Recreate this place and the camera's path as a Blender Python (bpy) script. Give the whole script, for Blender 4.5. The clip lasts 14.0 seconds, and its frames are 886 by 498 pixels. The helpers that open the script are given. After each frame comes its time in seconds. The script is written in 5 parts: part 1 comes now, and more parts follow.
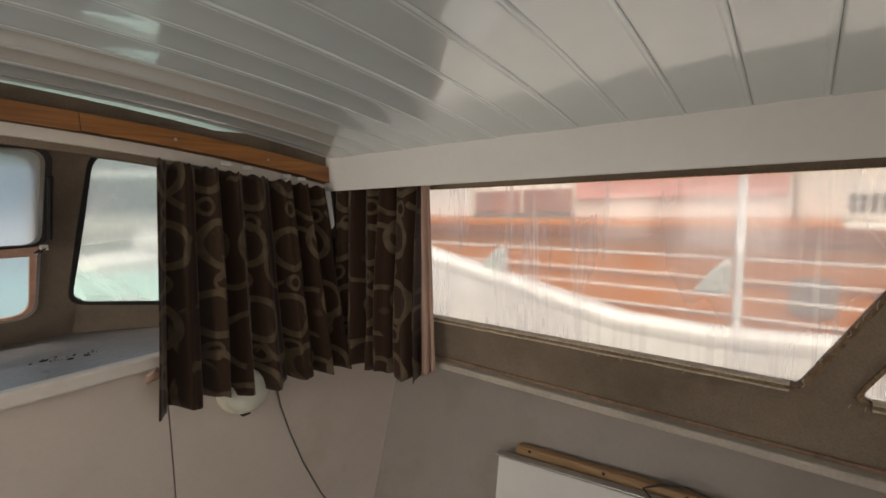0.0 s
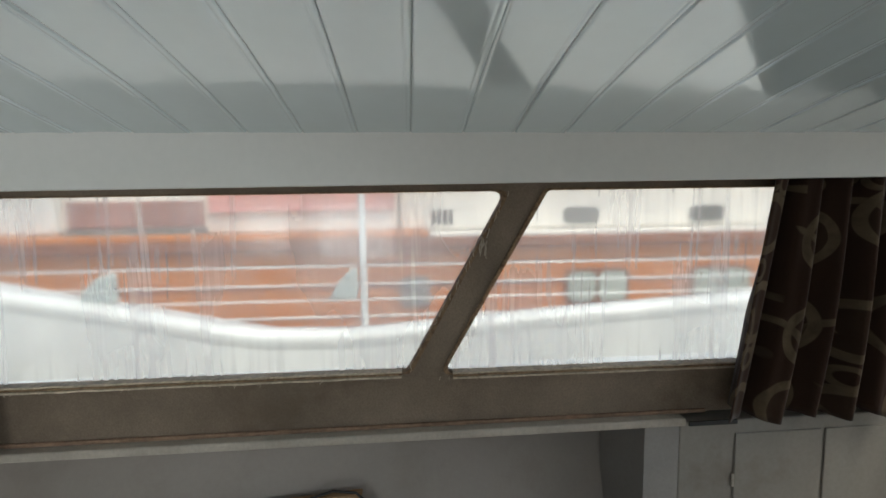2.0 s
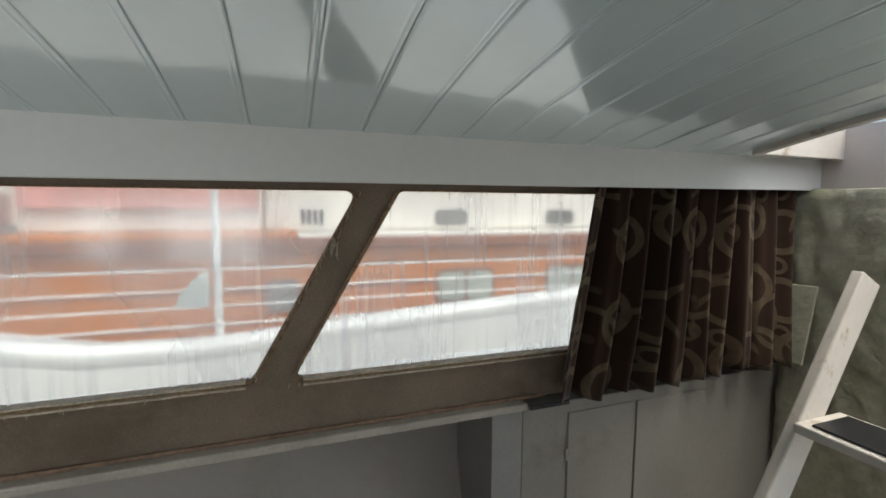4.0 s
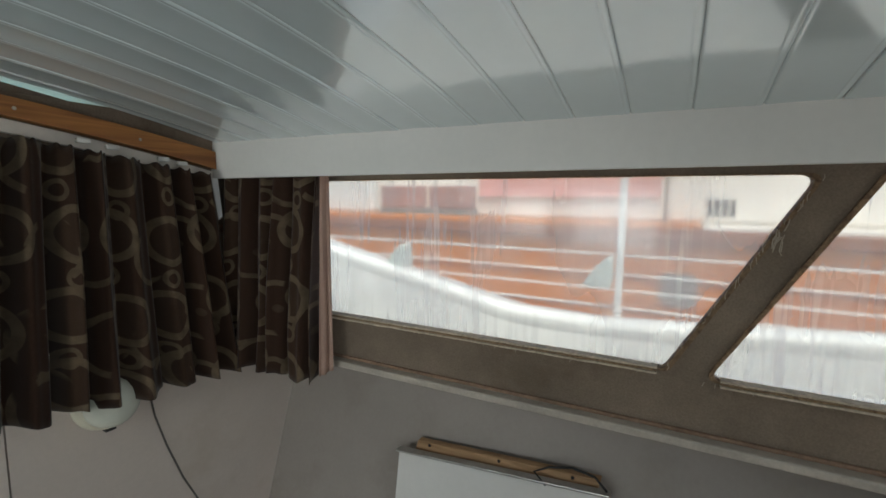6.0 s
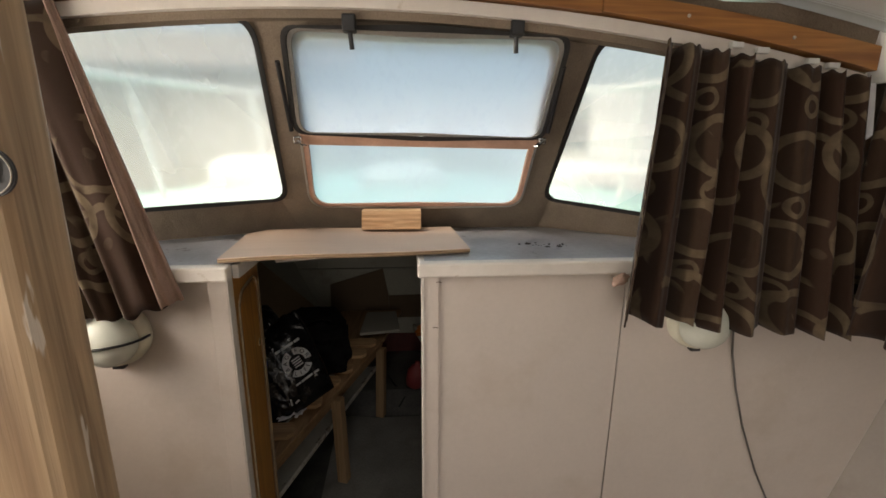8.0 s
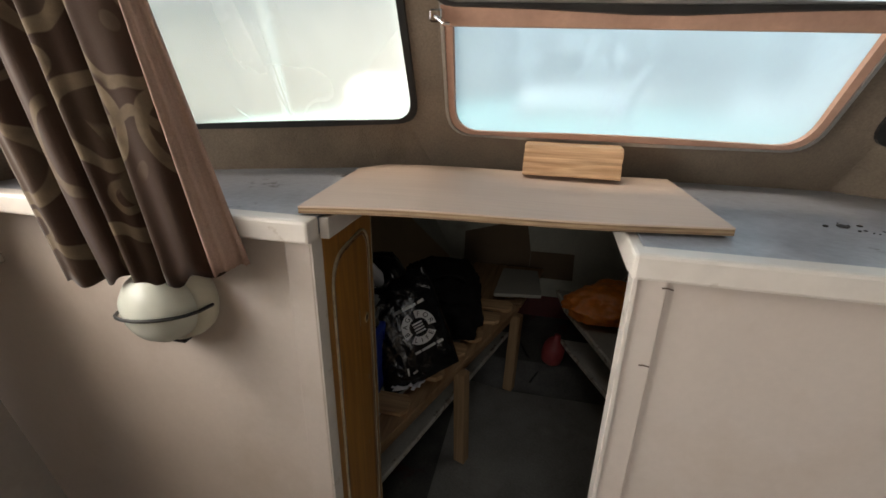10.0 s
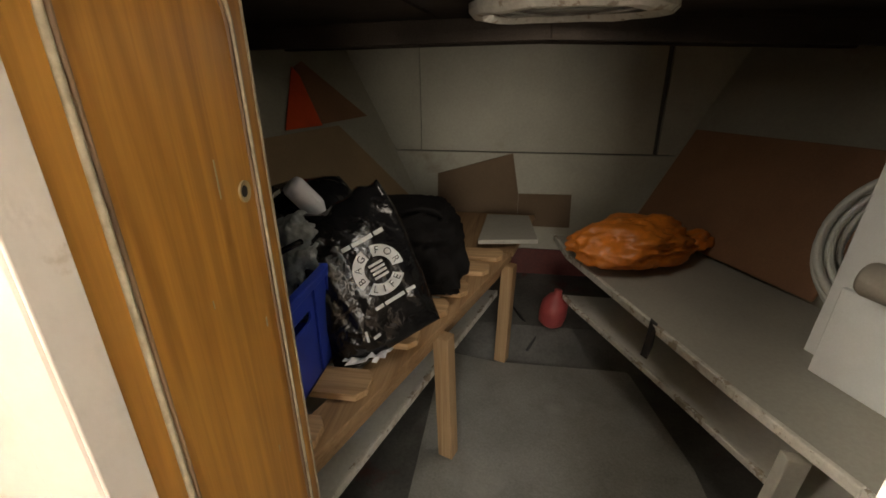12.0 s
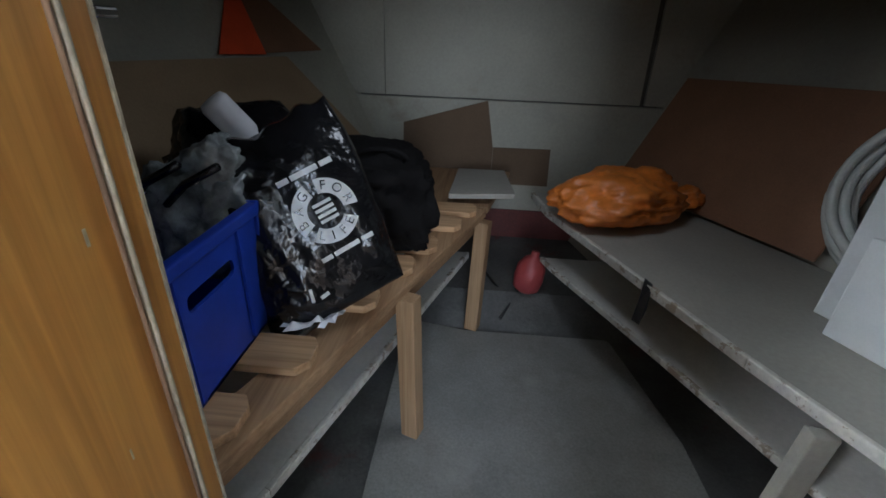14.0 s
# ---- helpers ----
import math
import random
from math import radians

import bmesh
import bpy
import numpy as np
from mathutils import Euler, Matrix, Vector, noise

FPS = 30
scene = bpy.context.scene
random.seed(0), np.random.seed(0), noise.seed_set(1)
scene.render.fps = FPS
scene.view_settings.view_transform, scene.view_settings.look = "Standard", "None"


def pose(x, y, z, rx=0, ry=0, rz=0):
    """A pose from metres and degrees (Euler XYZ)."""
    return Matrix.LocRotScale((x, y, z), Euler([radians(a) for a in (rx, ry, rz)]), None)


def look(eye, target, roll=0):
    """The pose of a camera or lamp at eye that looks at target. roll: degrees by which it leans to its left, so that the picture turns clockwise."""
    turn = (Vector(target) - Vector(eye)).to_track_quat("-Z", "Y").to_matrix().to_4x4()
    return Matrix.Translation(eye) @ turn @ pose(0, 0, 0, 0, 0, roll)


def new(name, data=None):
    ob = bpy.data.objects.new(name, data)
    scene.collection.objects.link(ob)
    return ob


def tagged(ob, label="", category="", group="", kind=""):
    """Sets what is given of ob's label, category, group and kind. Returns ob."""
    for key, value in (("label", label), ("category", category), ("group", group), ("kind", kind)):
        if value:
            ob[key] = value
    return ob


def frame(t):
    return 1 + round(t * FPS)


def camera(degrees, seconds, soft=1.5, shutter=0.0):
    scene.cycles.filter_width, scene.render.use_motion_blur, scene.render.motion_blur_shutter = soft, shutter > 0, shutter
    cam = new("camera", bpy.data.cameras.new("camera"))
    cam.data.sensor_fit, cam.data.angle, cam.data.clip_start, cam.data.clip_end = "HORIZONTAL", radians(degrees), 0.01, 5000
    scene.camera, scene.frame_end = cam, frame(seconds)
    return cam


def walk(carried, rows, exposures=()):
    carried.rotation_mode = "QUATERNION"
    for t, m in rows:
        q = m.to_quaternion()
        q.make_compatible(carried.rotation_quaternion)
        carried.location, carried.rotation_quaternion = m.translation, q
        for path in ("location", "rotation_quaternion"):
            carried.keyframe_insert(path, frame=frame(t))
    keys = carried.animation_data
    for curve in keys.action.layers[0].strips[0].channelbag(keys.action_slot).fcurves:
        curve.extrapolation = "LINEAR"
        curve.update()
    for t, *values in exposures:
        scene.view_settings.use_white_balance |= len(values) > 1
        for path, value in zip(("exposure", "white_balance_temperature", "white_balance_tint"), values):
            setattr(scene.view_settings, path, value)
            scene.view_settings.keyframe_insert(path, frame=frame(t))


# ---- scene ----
SKY = 0.28
cam = camera(89.7, 14.0, soft=1.6, shutter=0.0)
PATH = [
    (0, (0.166, 0.256, 1.672), (1.708, 1.511, 1.455), -1.4),
    (0.5, (0.219, 0.31, 1.681), (1.991, 1.206, 1.441), -1.9),
    (1, (0.24, 0.311, 1.67), (2.161, 0.82, 1.443), -1.2),
    (1.5, (0.239, 0.283, 1.677), (2.22, 0.456, 1.462), -0.9),
    (2.5, (0.221, 0.203, 1.676), (2.161, -0.257, 1.517), -0.4),
    (2.7, (0.223, 0.19, 1.676), (2.135, -0.375, 1.525), -0.1),
    (3.2, (0.222, 0.188, 1.675), (2.072, -0.546, 1.512), 0.1),
    (3.75, (0.221, 0.185, 1.674), (2.074, -0.539, 1.499), 0.2),
    (4.3, (0.220, 0.183, 1.673), (2.134, -0.361, 1.485), 0.4),
    (4.8, (0.218, 0.181, 1.671), (2.192, -0.072, 1.472), 0.5),
    (5, (0.218, 0.18, 1.671), (2.204, 0.065, 1.467), 0.6),
    (5.5, (0.209, 0.215, 1.668), (2.159, 0.601, 1.45), 0.7),
    (6, (0.192, 0.252, 1.667), (1.956, 1.162, 1.427), 0.5),
    (6.5, (0.176, 0.255, 1.674), (1.58, 1.65, 1.387), 0.4),
    (7, (0.131, 0.283, 1.664), (1.124, 1.985, 1.326), 0.5),
    (7.5, (0.079, 0.367, 1.649), (0.635, 2.239, 1.217), 0.6),
    (8, (0.03, 0.503, 1.579), (0.201, 2.44, 1.114), 0.3),
    (8.5, (-0.032, 0.603, 1.528), (-0.016, 2.537, 1.02), 0.7),
    (8.7, (-0.05, 0.649, 1.561), (-0.079, 2.554, 0.952), 1.5),
    (10.8, (-0.051, 1.111, 1.411), (-0.606, 2.886, 0.675), -1.2),
    (11, (-0.05, 1.149, 1.383), (-0.609, 2.919, 0.638), -1.6),
    (11.5, (-0.09, 1.239, 1.288), (-0.527, 3.027, 0.506), -1.3),
    (12, (-0.125, 1.316, 1.144), (-0.408, 3.138, 0.369), -0.4),
    (12.5, (-0.131, 1.335, 1.069), (-0.367, 3.199, 0.383), -0.6),
    (13, (-0.145, 1.355, 1.049), (-0.367, 3.201, 0.312), -1.8),
    (13.5, (-0.152, 1.388, 1.035), (-0.353, 3.224, 0.266), -0.3),
    (14, (-0.148, 1.476, 1.001), (-0.273, 3.27, 0.125), 2.2),
]
EXPOSURES = [(0.0, -0.15, 7700, 14), (0.4, -0.2, 6900, 12), (0.9, -0.15, 6200, 0), (1.6, -0.15, 6250, 1), (2.6, -0.24, 6500, 5), (4.8, -0.15, 6250, 1), (5.6, -0.15, 6200, 0), (6.4, -0.25, 6800, 8), (7.0, 0.0, 7500, 13), (7.5, 0.15, 8200, 17), (8.0, 0.42, 7900, 15),
             (8.7, 0.52, 7300, 13), (11.0, 0.42, 7350, 13), (11.3, 0.7, 6600, 10), (11.5, 1.15, 6300, 9), (12.0, 2.75, 8500, 13), (12.5, 2.95, 7800, 11), (13.0, 3.0, 7200, 10), (13.5, 3.05, 6200, 9), (14.0, 2.9, 5700, 9)]
walk(cam, [(t, look(eye, target, roll)) for t, eye, target, roll in PATH], EXPOSURES)

# ---- daylight: overcast sky, soft high sun ----
world = bpy.data.worlds.new("overcast")
scene.world = world
world.use_nodes = True
wn = world.node_tree.nodes
wl = world.node_tree.links
sky = wn.new("ShaderNodeTexSky")
sky.sky_type = "NISHITA"
sky.sun_disc = False
sky.sun_elevation = radians(66)
sky.sun_rotation = radians(-122)
sky.air_density = 1.0
sky.dust_density = 6.0
sky.ozone_density = 1.0
wn["Background"].inputs["Strength"].default_value = SKY
wl.new(sky.outputs["Color"], wn["Background"].inputs["Color"])
sun = new("sun", bpy.data.lights.new("sun", "SUN"))
sun.data.energy = 2.0
sun.data.angle = radians(40)
sun.data.color = (1.0, 0.95, 0.87)
sun.matrix_world = look((0, 0, 0), (0.35, 0.22, -0.90))


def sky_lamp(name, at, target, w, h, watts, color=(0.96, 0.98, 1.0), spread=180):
    """Adds a lamp at an opening to stand for the light of the sky outside it."""
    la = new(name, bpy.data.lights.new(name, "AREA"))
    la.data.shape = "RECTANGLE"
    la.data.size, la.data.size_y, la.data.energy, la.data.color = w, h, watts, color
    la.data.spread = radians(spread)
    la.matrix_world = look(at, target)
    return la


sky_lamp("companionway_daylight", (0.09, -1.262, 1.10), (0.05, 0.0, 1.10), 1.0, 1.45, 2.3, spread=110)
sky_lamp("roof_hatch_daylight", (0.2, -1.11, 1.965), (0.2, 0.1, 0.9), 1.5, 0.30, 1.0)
# fill lamps added at the unseen mirrored port windows, on top of the sky
sky_lamp("port_window_fill", (-0.99, 0.86, 1.52), (0.3, 1.35, 1.45), 1.1, 0.36, 6.0, spread=130)
sky_lamp("port_after_window_fill", (-0.99, -0.5, 1.52), (0.5, -0.5, 1.40), 1.0, 0.36, 0.4)
# fill lamp added below the opaque hatch cover to brighten the bow
sky_lamp("deck_hatch_fill", (-0.02, 2.42, 1.236), (-0.05, 2.40, 0.0), 0.26, 0.26, 0.20, spread=175)

# ---- materials ----
def node_mat(name):
    m = bpy.data.materials.new(name)
    m.use_nodes = True
    return m, m.node_tree.nodes, m.node_tree.links, m.node_tree.nodes["Principled BSDF"]


def noise_tex(n, l, co, scale, detail=4.0, rough=0.55, stretch=None):
    t = n.new("ShaderNodeTexNoise")
    t.inputs["Scale"].default_value = scale
    t.inputs["Detail"].default_value = detail
    t.inputs["Roughness"].default_value = rough
    if stretch:
        mp = n.new("ShaderNodeMapping")
        mp.inputs["Scale"].default_value = stretch
        l.new(co, mp.inputs["Vector"])
        co = mp.outputs["Vector"]
    l.new(co, t.inputs["Vector"])
    return t


def ramp(n, l, fac, stops):
    r = n.new("ShaderNodeValToRGB")
    while len(r.color_ramp.elements) < len(stops):
        r.color_ramp.elements.new(0.5)
    for e, (p, c) in zip(r.color_ramp.elements, stops):
        e.position = p
        e.color = (*c, 1.0) if len(c) == 3 else c
    l.new(fac, r.inputs["Fac"])
    return r


def mixed(n, l, fac, a, b, mode="MIX"):
    m = n.new("ShaderNodeMix")
    m.data_type = "RGBA"
    m.blend_type = mode
    for sock, v in ((m.inputs[0], fac), (m.inputs[6], a), (m.inputs[7], b)):
        if hasattr(v, "is_linked"):
            l.new(v, sock)
        elif isinstance(v, (int, float)):
            sock.default_value = v
        else:
            sock.default_value = (*v, 1.0)
    return m.outputs[2]


def surface(name, base, rough=0.6, vary=0.15, scale=4.0, grain=120.0, grain_amt=0.1, bump=0.15, metal=0.0,
            stain=None, stain_scale=2.2, stain_at=0.58, stain_w=0.12, spec=0.5, stretch=None, random=0.0):
    """Paint, lining, plastic, metal: a base colour that varies at two scales, stains with their own shape, fine relief."""
    m, n, l, p = node_mat(name)
    co = n.new("ShaderNodeTexCoord").outputs["Object"]
    big = noise_tex(n, l, co, scale, 5.0, 0.6, stretch)
    fine = noise_tex(n, l, co, grain, 3.0, 0.6)
    lo = tuple(c * (1 - vary) for c in base)
    hi = tuple(min(1.0, c * (1 + vary)) for c in base)
    col = ramp(n, l, big.outputs["Fac"], [(0.3, lo), (0.7, hi)]).outputs["Color"]
    g = ramp(n, l, fine.outputs["Fac"], [(0.3, (1 - grain_amt,) * 3), (0.7, (1.0, 1.0, 1.0))]).outputs["Color"]
    col = mixed(n, l, 1.0, col, g, "MULTIPLY")
    if stain:
        st = noise_tex(n, l, co, stain_scale, 6.0, 0.65)
        sf = ramp(n, l, st.outputs["Fac"], [(stain_at, (0, 0, 0)), (min(1.0, stain_at + stain_w), (1, 1, 1))]).outputs["Color"]
        col = mixed(n, l, sf, col, stain)
    if random:
        oi = n.new("ShaderNodeObjectInfo")
        rr = ramp(n, l, oi.outputs["Random"], [(0.0, (1 - random,) * 3), (1.0, (1.0, 1.0, 1.0))]).outputs["Color"]
        col = mixed(n, l, 1.0, col, rr, "MULTIPLY")
    l.new(col, p.inputs["Base Color"])
    p.inputs["Roughness"].default_value = rough
    p.inputs["Metallic"].default_value = metal
    p.inputs["Specular IOR Level"].default_value = spec
    if bump:
        b = n.new("ShaderNodeBump")
        b.inputs["Strength"].default_value = bump
        b.inputs["Distance"].default_value = 0.004
        l.new(fine.outputs["Fac"], b.inputs["Height"])
        l.new(b.outputs["Normal"], p.inputs["Normal"])
    return m


def timber(name, light, dark, axis="z", rough=0.5, ring=14.0, random=0.25, bump=0.1, fibre=0.29):
    """Wood with grain that runs along one axis."""
    m, n, l, p = node_mat(name)
    co = n.new("ShaderNodeTexCoord").outputs["Object"]
    st = {"x": (0.08, 1, 1), "y": (1, 0.08, 1), "z": (1, 1, 0.08)}[axis]
    warp = noise_tex(n, l, co, ring, 3.0, 0.5, st)
    warp.inputs["Distortion"].default_value = 1.2
    fib = noise_tex(n, l, co, 160.0, 3.0, 0.6, tuple(v if v == 1 else 0.03 for v in st))
    mid = tuple((a + b) / 2 for a, b in zip(light, dark))
    col = ramp(n, l, warp.outputs["Fac"], [(0.28, dark), (0.45, mid), (0.55, light), (0.68, mid), (0.8, light)]).outputs["Color"]
    f = ramp(n, l, fib.outputs["Fac"], [(0.3, (1 - fibre, 1 - fibre * 1.05, 1 - fibre * 1.1)), (0.65, (1, 1, 1))]).outputs["Color"]
    col = mixed(n, l, 1.0, col, f, "MULTIPLY")
    oi = n.new("ShaderNodeObjectInfo")
    rr = ramp(n, l, oi.outputs["Random"], [(0.0, (1 - random,) * 3), (1.0, (1, 1, 1))]).outputs["Color"]
    col = mixed(n, l, 1.0, col, rr, "MULTIPLY")
    l.new(col, p.inputs["Base Color"])
    p.inputs["Roughness"].default_value = rough
    b = n.new("ShaderNodeBump")
    b.inputs["Strength"].default_value = bump
    b.inputs["Distance"].default_value = 0.002
    l.new(fib.outputs["Fac"], b.inputs["Height"])
    l.new(b.outputs["Normal"], p.inputs["Normal"])
    return m


def wet_glass(name, mist, streak=0.5, tint=(0.93, 0.97, 0.96), film=(0.9, 0.92, 0.92), patchy=0.45, blur=0.3, low=None):
    """Window glass misted by condensation, with runs of water down it; low: (height, depth) of the wetter foot of the pane."""
    m, n, l, p = node_mat(name)
    out = n["Material Output"]
    n.remove(p)
    co = n.new("ShaderNodeTexCoord").outputs["Object"]
    tr = n.new("ShaderNodeBsdfRefraction")
    tr.inputs["Color"].default_value = (*tint, 1)
    tr.inputs["IOR"].default_value = 1.15
    tr.inputs["Roughness"].default_value = blur
    tl = n.new("ShaderNodeBsdfTranslucent")
    tl.inputs["Color"].default_value = (*film, 1)
    gl = n.new("ShaderNodeBsdfGlossy")
    gl.inputs["Roughness"].default_value = 0.08

    def math_node(op, a, c, clamp=False):
        q = n.new("ShaderNodeMath")
        q.operation = op
        q.use_clamp = clamp
        for sock, v in zip(q.inputs, (a, c)):
            if isinstance(v, (int, float)):
                sock.default_value = v
            else:
                l.new(v, sock)
        return q.outputs[0]

    runs = noise_tex(n, l, co, 62.0, 2.0, 0.5, (1, 1, 0.05))
    clump = noise_tex(n, l, co, 5.5, 2.0, 0.5, (1, 1, 0.25))
    patch = noise_tex(n, l, co, 3.0, 3.0, 0.5, (1, 1, 0.6))
    drops = noise_tex(n, l, co, 90.0, 2.0, 0.5, (1, 1, 0.4))
    rr = ramp(n, l, runs.outputs["Fac"], [(0.50, (0, 0, 0)), (0.64, (streak,) * 3)]).outputs["Color"]
    cc = ramp(n, l, clump.outputs["Fac"], [(0.50, (0.05,) * 3), (0.64, (1, 1, 1))]).outputs["Color"]
    pp = ramp(n, l, patch.outputs["Fac"], [(0.35, (mist * (1 - patchy),) * 3), (0.65, (mist * (1 + patchy),) * 3)]).outputs["Color"]
    dd = ramp(n, l, drops.outputs["Fac"], [(0.62, (0, 0, 0)), (0.7, (streak * 0.25,) * 3)]).outputs["Color"]
    wet = math_node("MULTIPLY", rr, cc)
    if low:
        xyz = n.new("ShaderNodeSeparateXYZ")
        l.new(co, xyz.inputs[0])
        foot = math_node("MULTIPLY", math_node("SUBTRACT", low[0], xyz.outputs[2]), 1.0 / low[1], True)
        wet = math_node("ADD", wet, math_node("MULTIPLY", rr, foot))
    amount = math_node("ADD", math_node("ADD", wet, pp), math_node("MULTIPLY", dd, cc), True)
    s1 = n.new("ShaderNodeMixShader")
    l.new(amount, s1.inputs[0])
    l.new(tr.outputs[0], s1.inputs[1])
    l.new(tl.outputs[0], s1.inputs[2])
    fr = n.new("ShaderNodeFresnel")
    fr.inputs["IOR"].default_value = 1.3
    s2 = n.new("ShaderNodeMixShader")
    l.new(fr.outputs[0], s2.inputs[0])
    l.new(s1.outputs[0], s2.inputs[1])
    l.new(gl.outputs[0], s2.inputs[2])
    l.new(s2.outputs[0], out.inputs["Surface"])
    return m


def curtain_cloth(name):
    """Brown cloth printed with rings and drops, read from flat cloth coordinates in metres."""
    m, n, l, p = node_mat(name)
    uv = n.new("ShaderNodeTexCoord").outputs["UV"]
    dist = noise_tex(n, l, uv, 7.0, 2.0)
    warp = mixed(n, l, 0.012, uv, dist.outputs["Color"], "ADD")
    cell = 5.4

    def motif(shift, stops, rnd):
        """Rings about a loose lattice of centres; stops of (radius in cells, value)."""
        mp = n.new("ShaderNodeMapping")
        mp.inputs["Location"].default_value = (shift[0] / cell, shift[1] / cell, 0)
        l.new(warp, mp.inputs["Vector"])
        v = n.new("ShaderNodeTexVoronoi")
        v.voronoi_dimensions = "2D"
        v.inputs["Scale"].default_value = cell
        v.inputs["Randomness"].default_value = rnd
        l.new(mp.outputs["Vector"], v.inputs["Vector"])
        return ramp(n, l, v.outputs["Distance"], [(r, (c, c, c)) for r, c in stops]).outputs["Color"]

    a = motif((0.0, 0.0), ((0.0, 0.10), (0.245, 0.10), (0.255, 1.0), (0.345, 1.0), (0.355, 0.0)), 0.35)
    b = motif((0.03, 0.52), ((0.0, 0.0), (0.07, 0.0), (0.08, 0.9), (0.13, 0.9), (0.14, 0.0)), 0.35)
    c = motif((0.5, 0.28), ((0.0, 0.35), (0.06, 0.35), (0.07, 0.0), (0.34, 0.0), (0.35, 0.9), (0.42, 0.9), (0.43, 0.0)), 0.5)
    gate = noise_tex(n, l, uv, 8.0, 1.0)
    gf = ramp(n, l, gate.outputs["Fac"], [(0.52, (0, 0, 0)), (0.55, (1, 1, 1))]).outputs["Color"]
    c = mixed(n, l, 1.0, c, gf, "MULTIPLY")
    both = mixed(n, l, 1.0, mixed(n, l, 1.0, a, b, "LIGHTEN"), c, "LIGHTEN")
    wear = noise_tex(n, l, uv, 30.0, 4.0)
    wf = ramp(n, l, wear.outputs["Fac"], [(0.36, (0.6,) * 3), (0.6, (1, 1, 1))]).outputs["Color"]
    both = mixed(n, l, 1.0, both, wf, "MULTIPLY")
    col = mixed(n, l, both, (0.038, 0.020, 0.013), (0.135, 0.10, 0.064))
    weave = noise_tex(n, l, uv, 900.0, 1.0)
    wv = ramp(n, l, weave.outputs["Fac"], [(0.3, (0.8,) * 3), (0.7, (1, 1, 1))]).outputs["Color"]
    col = mixed(n, l, 1.0, col, wv, "MULTIPLY")
    l.new(col, p.inputs["Base Color"])
    p.inputs["Roughness"].default_value = 0.95
    p.inputs["Specular IOR Level"].default_value = 0.1
    p.inputs["Sheen Weight"].default_value = 0.15
    return m


LINING = surface("brown_felt_lining", (0.235, 0.185, 0.140), 0.98, 0.22, 5.0, 260.0, 0.22, 0.4, stain=(0.15, 0.112, 0.08), stain_scale=3.0, stain_at=0.6, spec=0.1)
BULK = surface("pinkish_white_paint", (0.60, 0.53, 0.475), 0.5, 0.05, 2.0, 90.0, 0.04, 0.06, stain=(0.51, 0.435, 0.37), stain_scale=3.4, stain_at=0.55, stain_w=0.22, spec=0.4)
# bulkhead paint darkened; the colour includes the shade below the side deck
HULLSIDE = surface("hull_side_paint_shaded", (0.36, 0.322, 0.292), 0.55, 0.07, 2.0, 90.0, 0.05, 0.08, stain=(0.28, 0.242, 0.208), stain_scale=2.6, stain_at=0.57, stain_w=0.2, spec=0.4)
WHITE = surface("white_plastic", (0.74, 0.73, 0.70), 0.35, 0.03, 3.0, 60.0, 0.03, 0.03, spec=0.4)
FRAY = surface("frayed_pale_sill", (0.58, 0.49, 0.38), 0.9, 0.25, 40.0, 160.0, 0.25, 0.4)
SEAM = surface("brown_glue_line", (0.26, 0.165, 0.11), 0.8, 0.3, 12.0, 90.0, 0.3, 0.3)
TRIM = surface("white_gloss_paint", (0.67, 0.62, 0.565), 0.4, 0.05, 6.0, 45.0, 0.06, 0.2, stain=(0.43, 0.36, 0.28), stain_scale=12.0, stain_at=0.62, stain_w=0.08)
PVC = surface("glossy_white_pvc", (0.76, 0.88, 0.905), 0.2, 0.03, 2.0, 40.0, 0.02, 0.0, spec=0.5)
PVC.node_tree.nodes["Principled BSDF"].inputs["Coat Weight"].default_value = 1.0
PVC.node_tree.nodes["Principled BSDF"].inputs["Coat Roughness"].default_value = 0.085
PVC.node_tree.nodes["Principled BSDF"].inputs["Coat IOR"].default_value = 2.5
DASH = surface("grey_blue_worn_paint", (0.30, 0.315, 0.345), 0.32, 0.2, 6.0, 70.0, 0.2, 0.15, stain=(0.07, 0.065, 0.06), stain_scale=14.0, stain_at=0.63, stain_w=0.06)
PINE = timber("orange_pine", (0.44, 0.185, 0.05), (0.20, 0.072, 0.02), "x", 0.45)
PINE_RAW_X = timber("raw_pine_x", (0.66, 0.42, 0.22), (0.46, 0.26, 0.12), "x", 0.75)
PINE_RAW_Y = timber("raw_pine_y", (0.52, 0.32, 0.165), (0.34, 0.185, 0.085), "y", 0.7)
PINE_RAW_Z = timber("raw_pine_z", (0.48, 0.31, 0.165), (0.33, 0.19, 0.09), "z", 0.7)
TEAK = timber("teak_veneer", (0.52, 0.245, 0.052), (0.27, 0.10, 0.016), "z", 0.42, 13.0, 0.1, 0.12, 0.22)
TEAK_OLD = timber("weathered_teak", (0.37, 0.235, 0.135), (0.14, 0.078, 0.04), "z", 0.6, 26.0, 0.1, 0.4, 0.45)
BLEACHED = timber("bleached_teak", (0.50, 0.345, 0.205), (0.22, 0.13, 0.07), "z", 0.6, 22.0, 0.1, 0.4, 0.35)
def flaked(m, color, scale, at):
    """Pale streaks of worn-off varnish over a timber."""
    n, l = m.node_tree.nodes, m.node_tree.links
    p = n["Principled BSDF"]
    co = n.new("ShaderNodeTexCoord").outputs["Object"]
    t = noise_tex(n, l, co, scale, 4.0, 0.65, (1, 1, 0.12))
    f = ramp(n, l, t.outputs["Fac"], [(at, (0, 0, 0)), (at + 0.035, (1, 1, 1))]).outputs["Color"]
    l.new(mixed(n, l, f, p.inputs["Base Color"].links[0].from_socket, color), p.inputs["Base Color"])


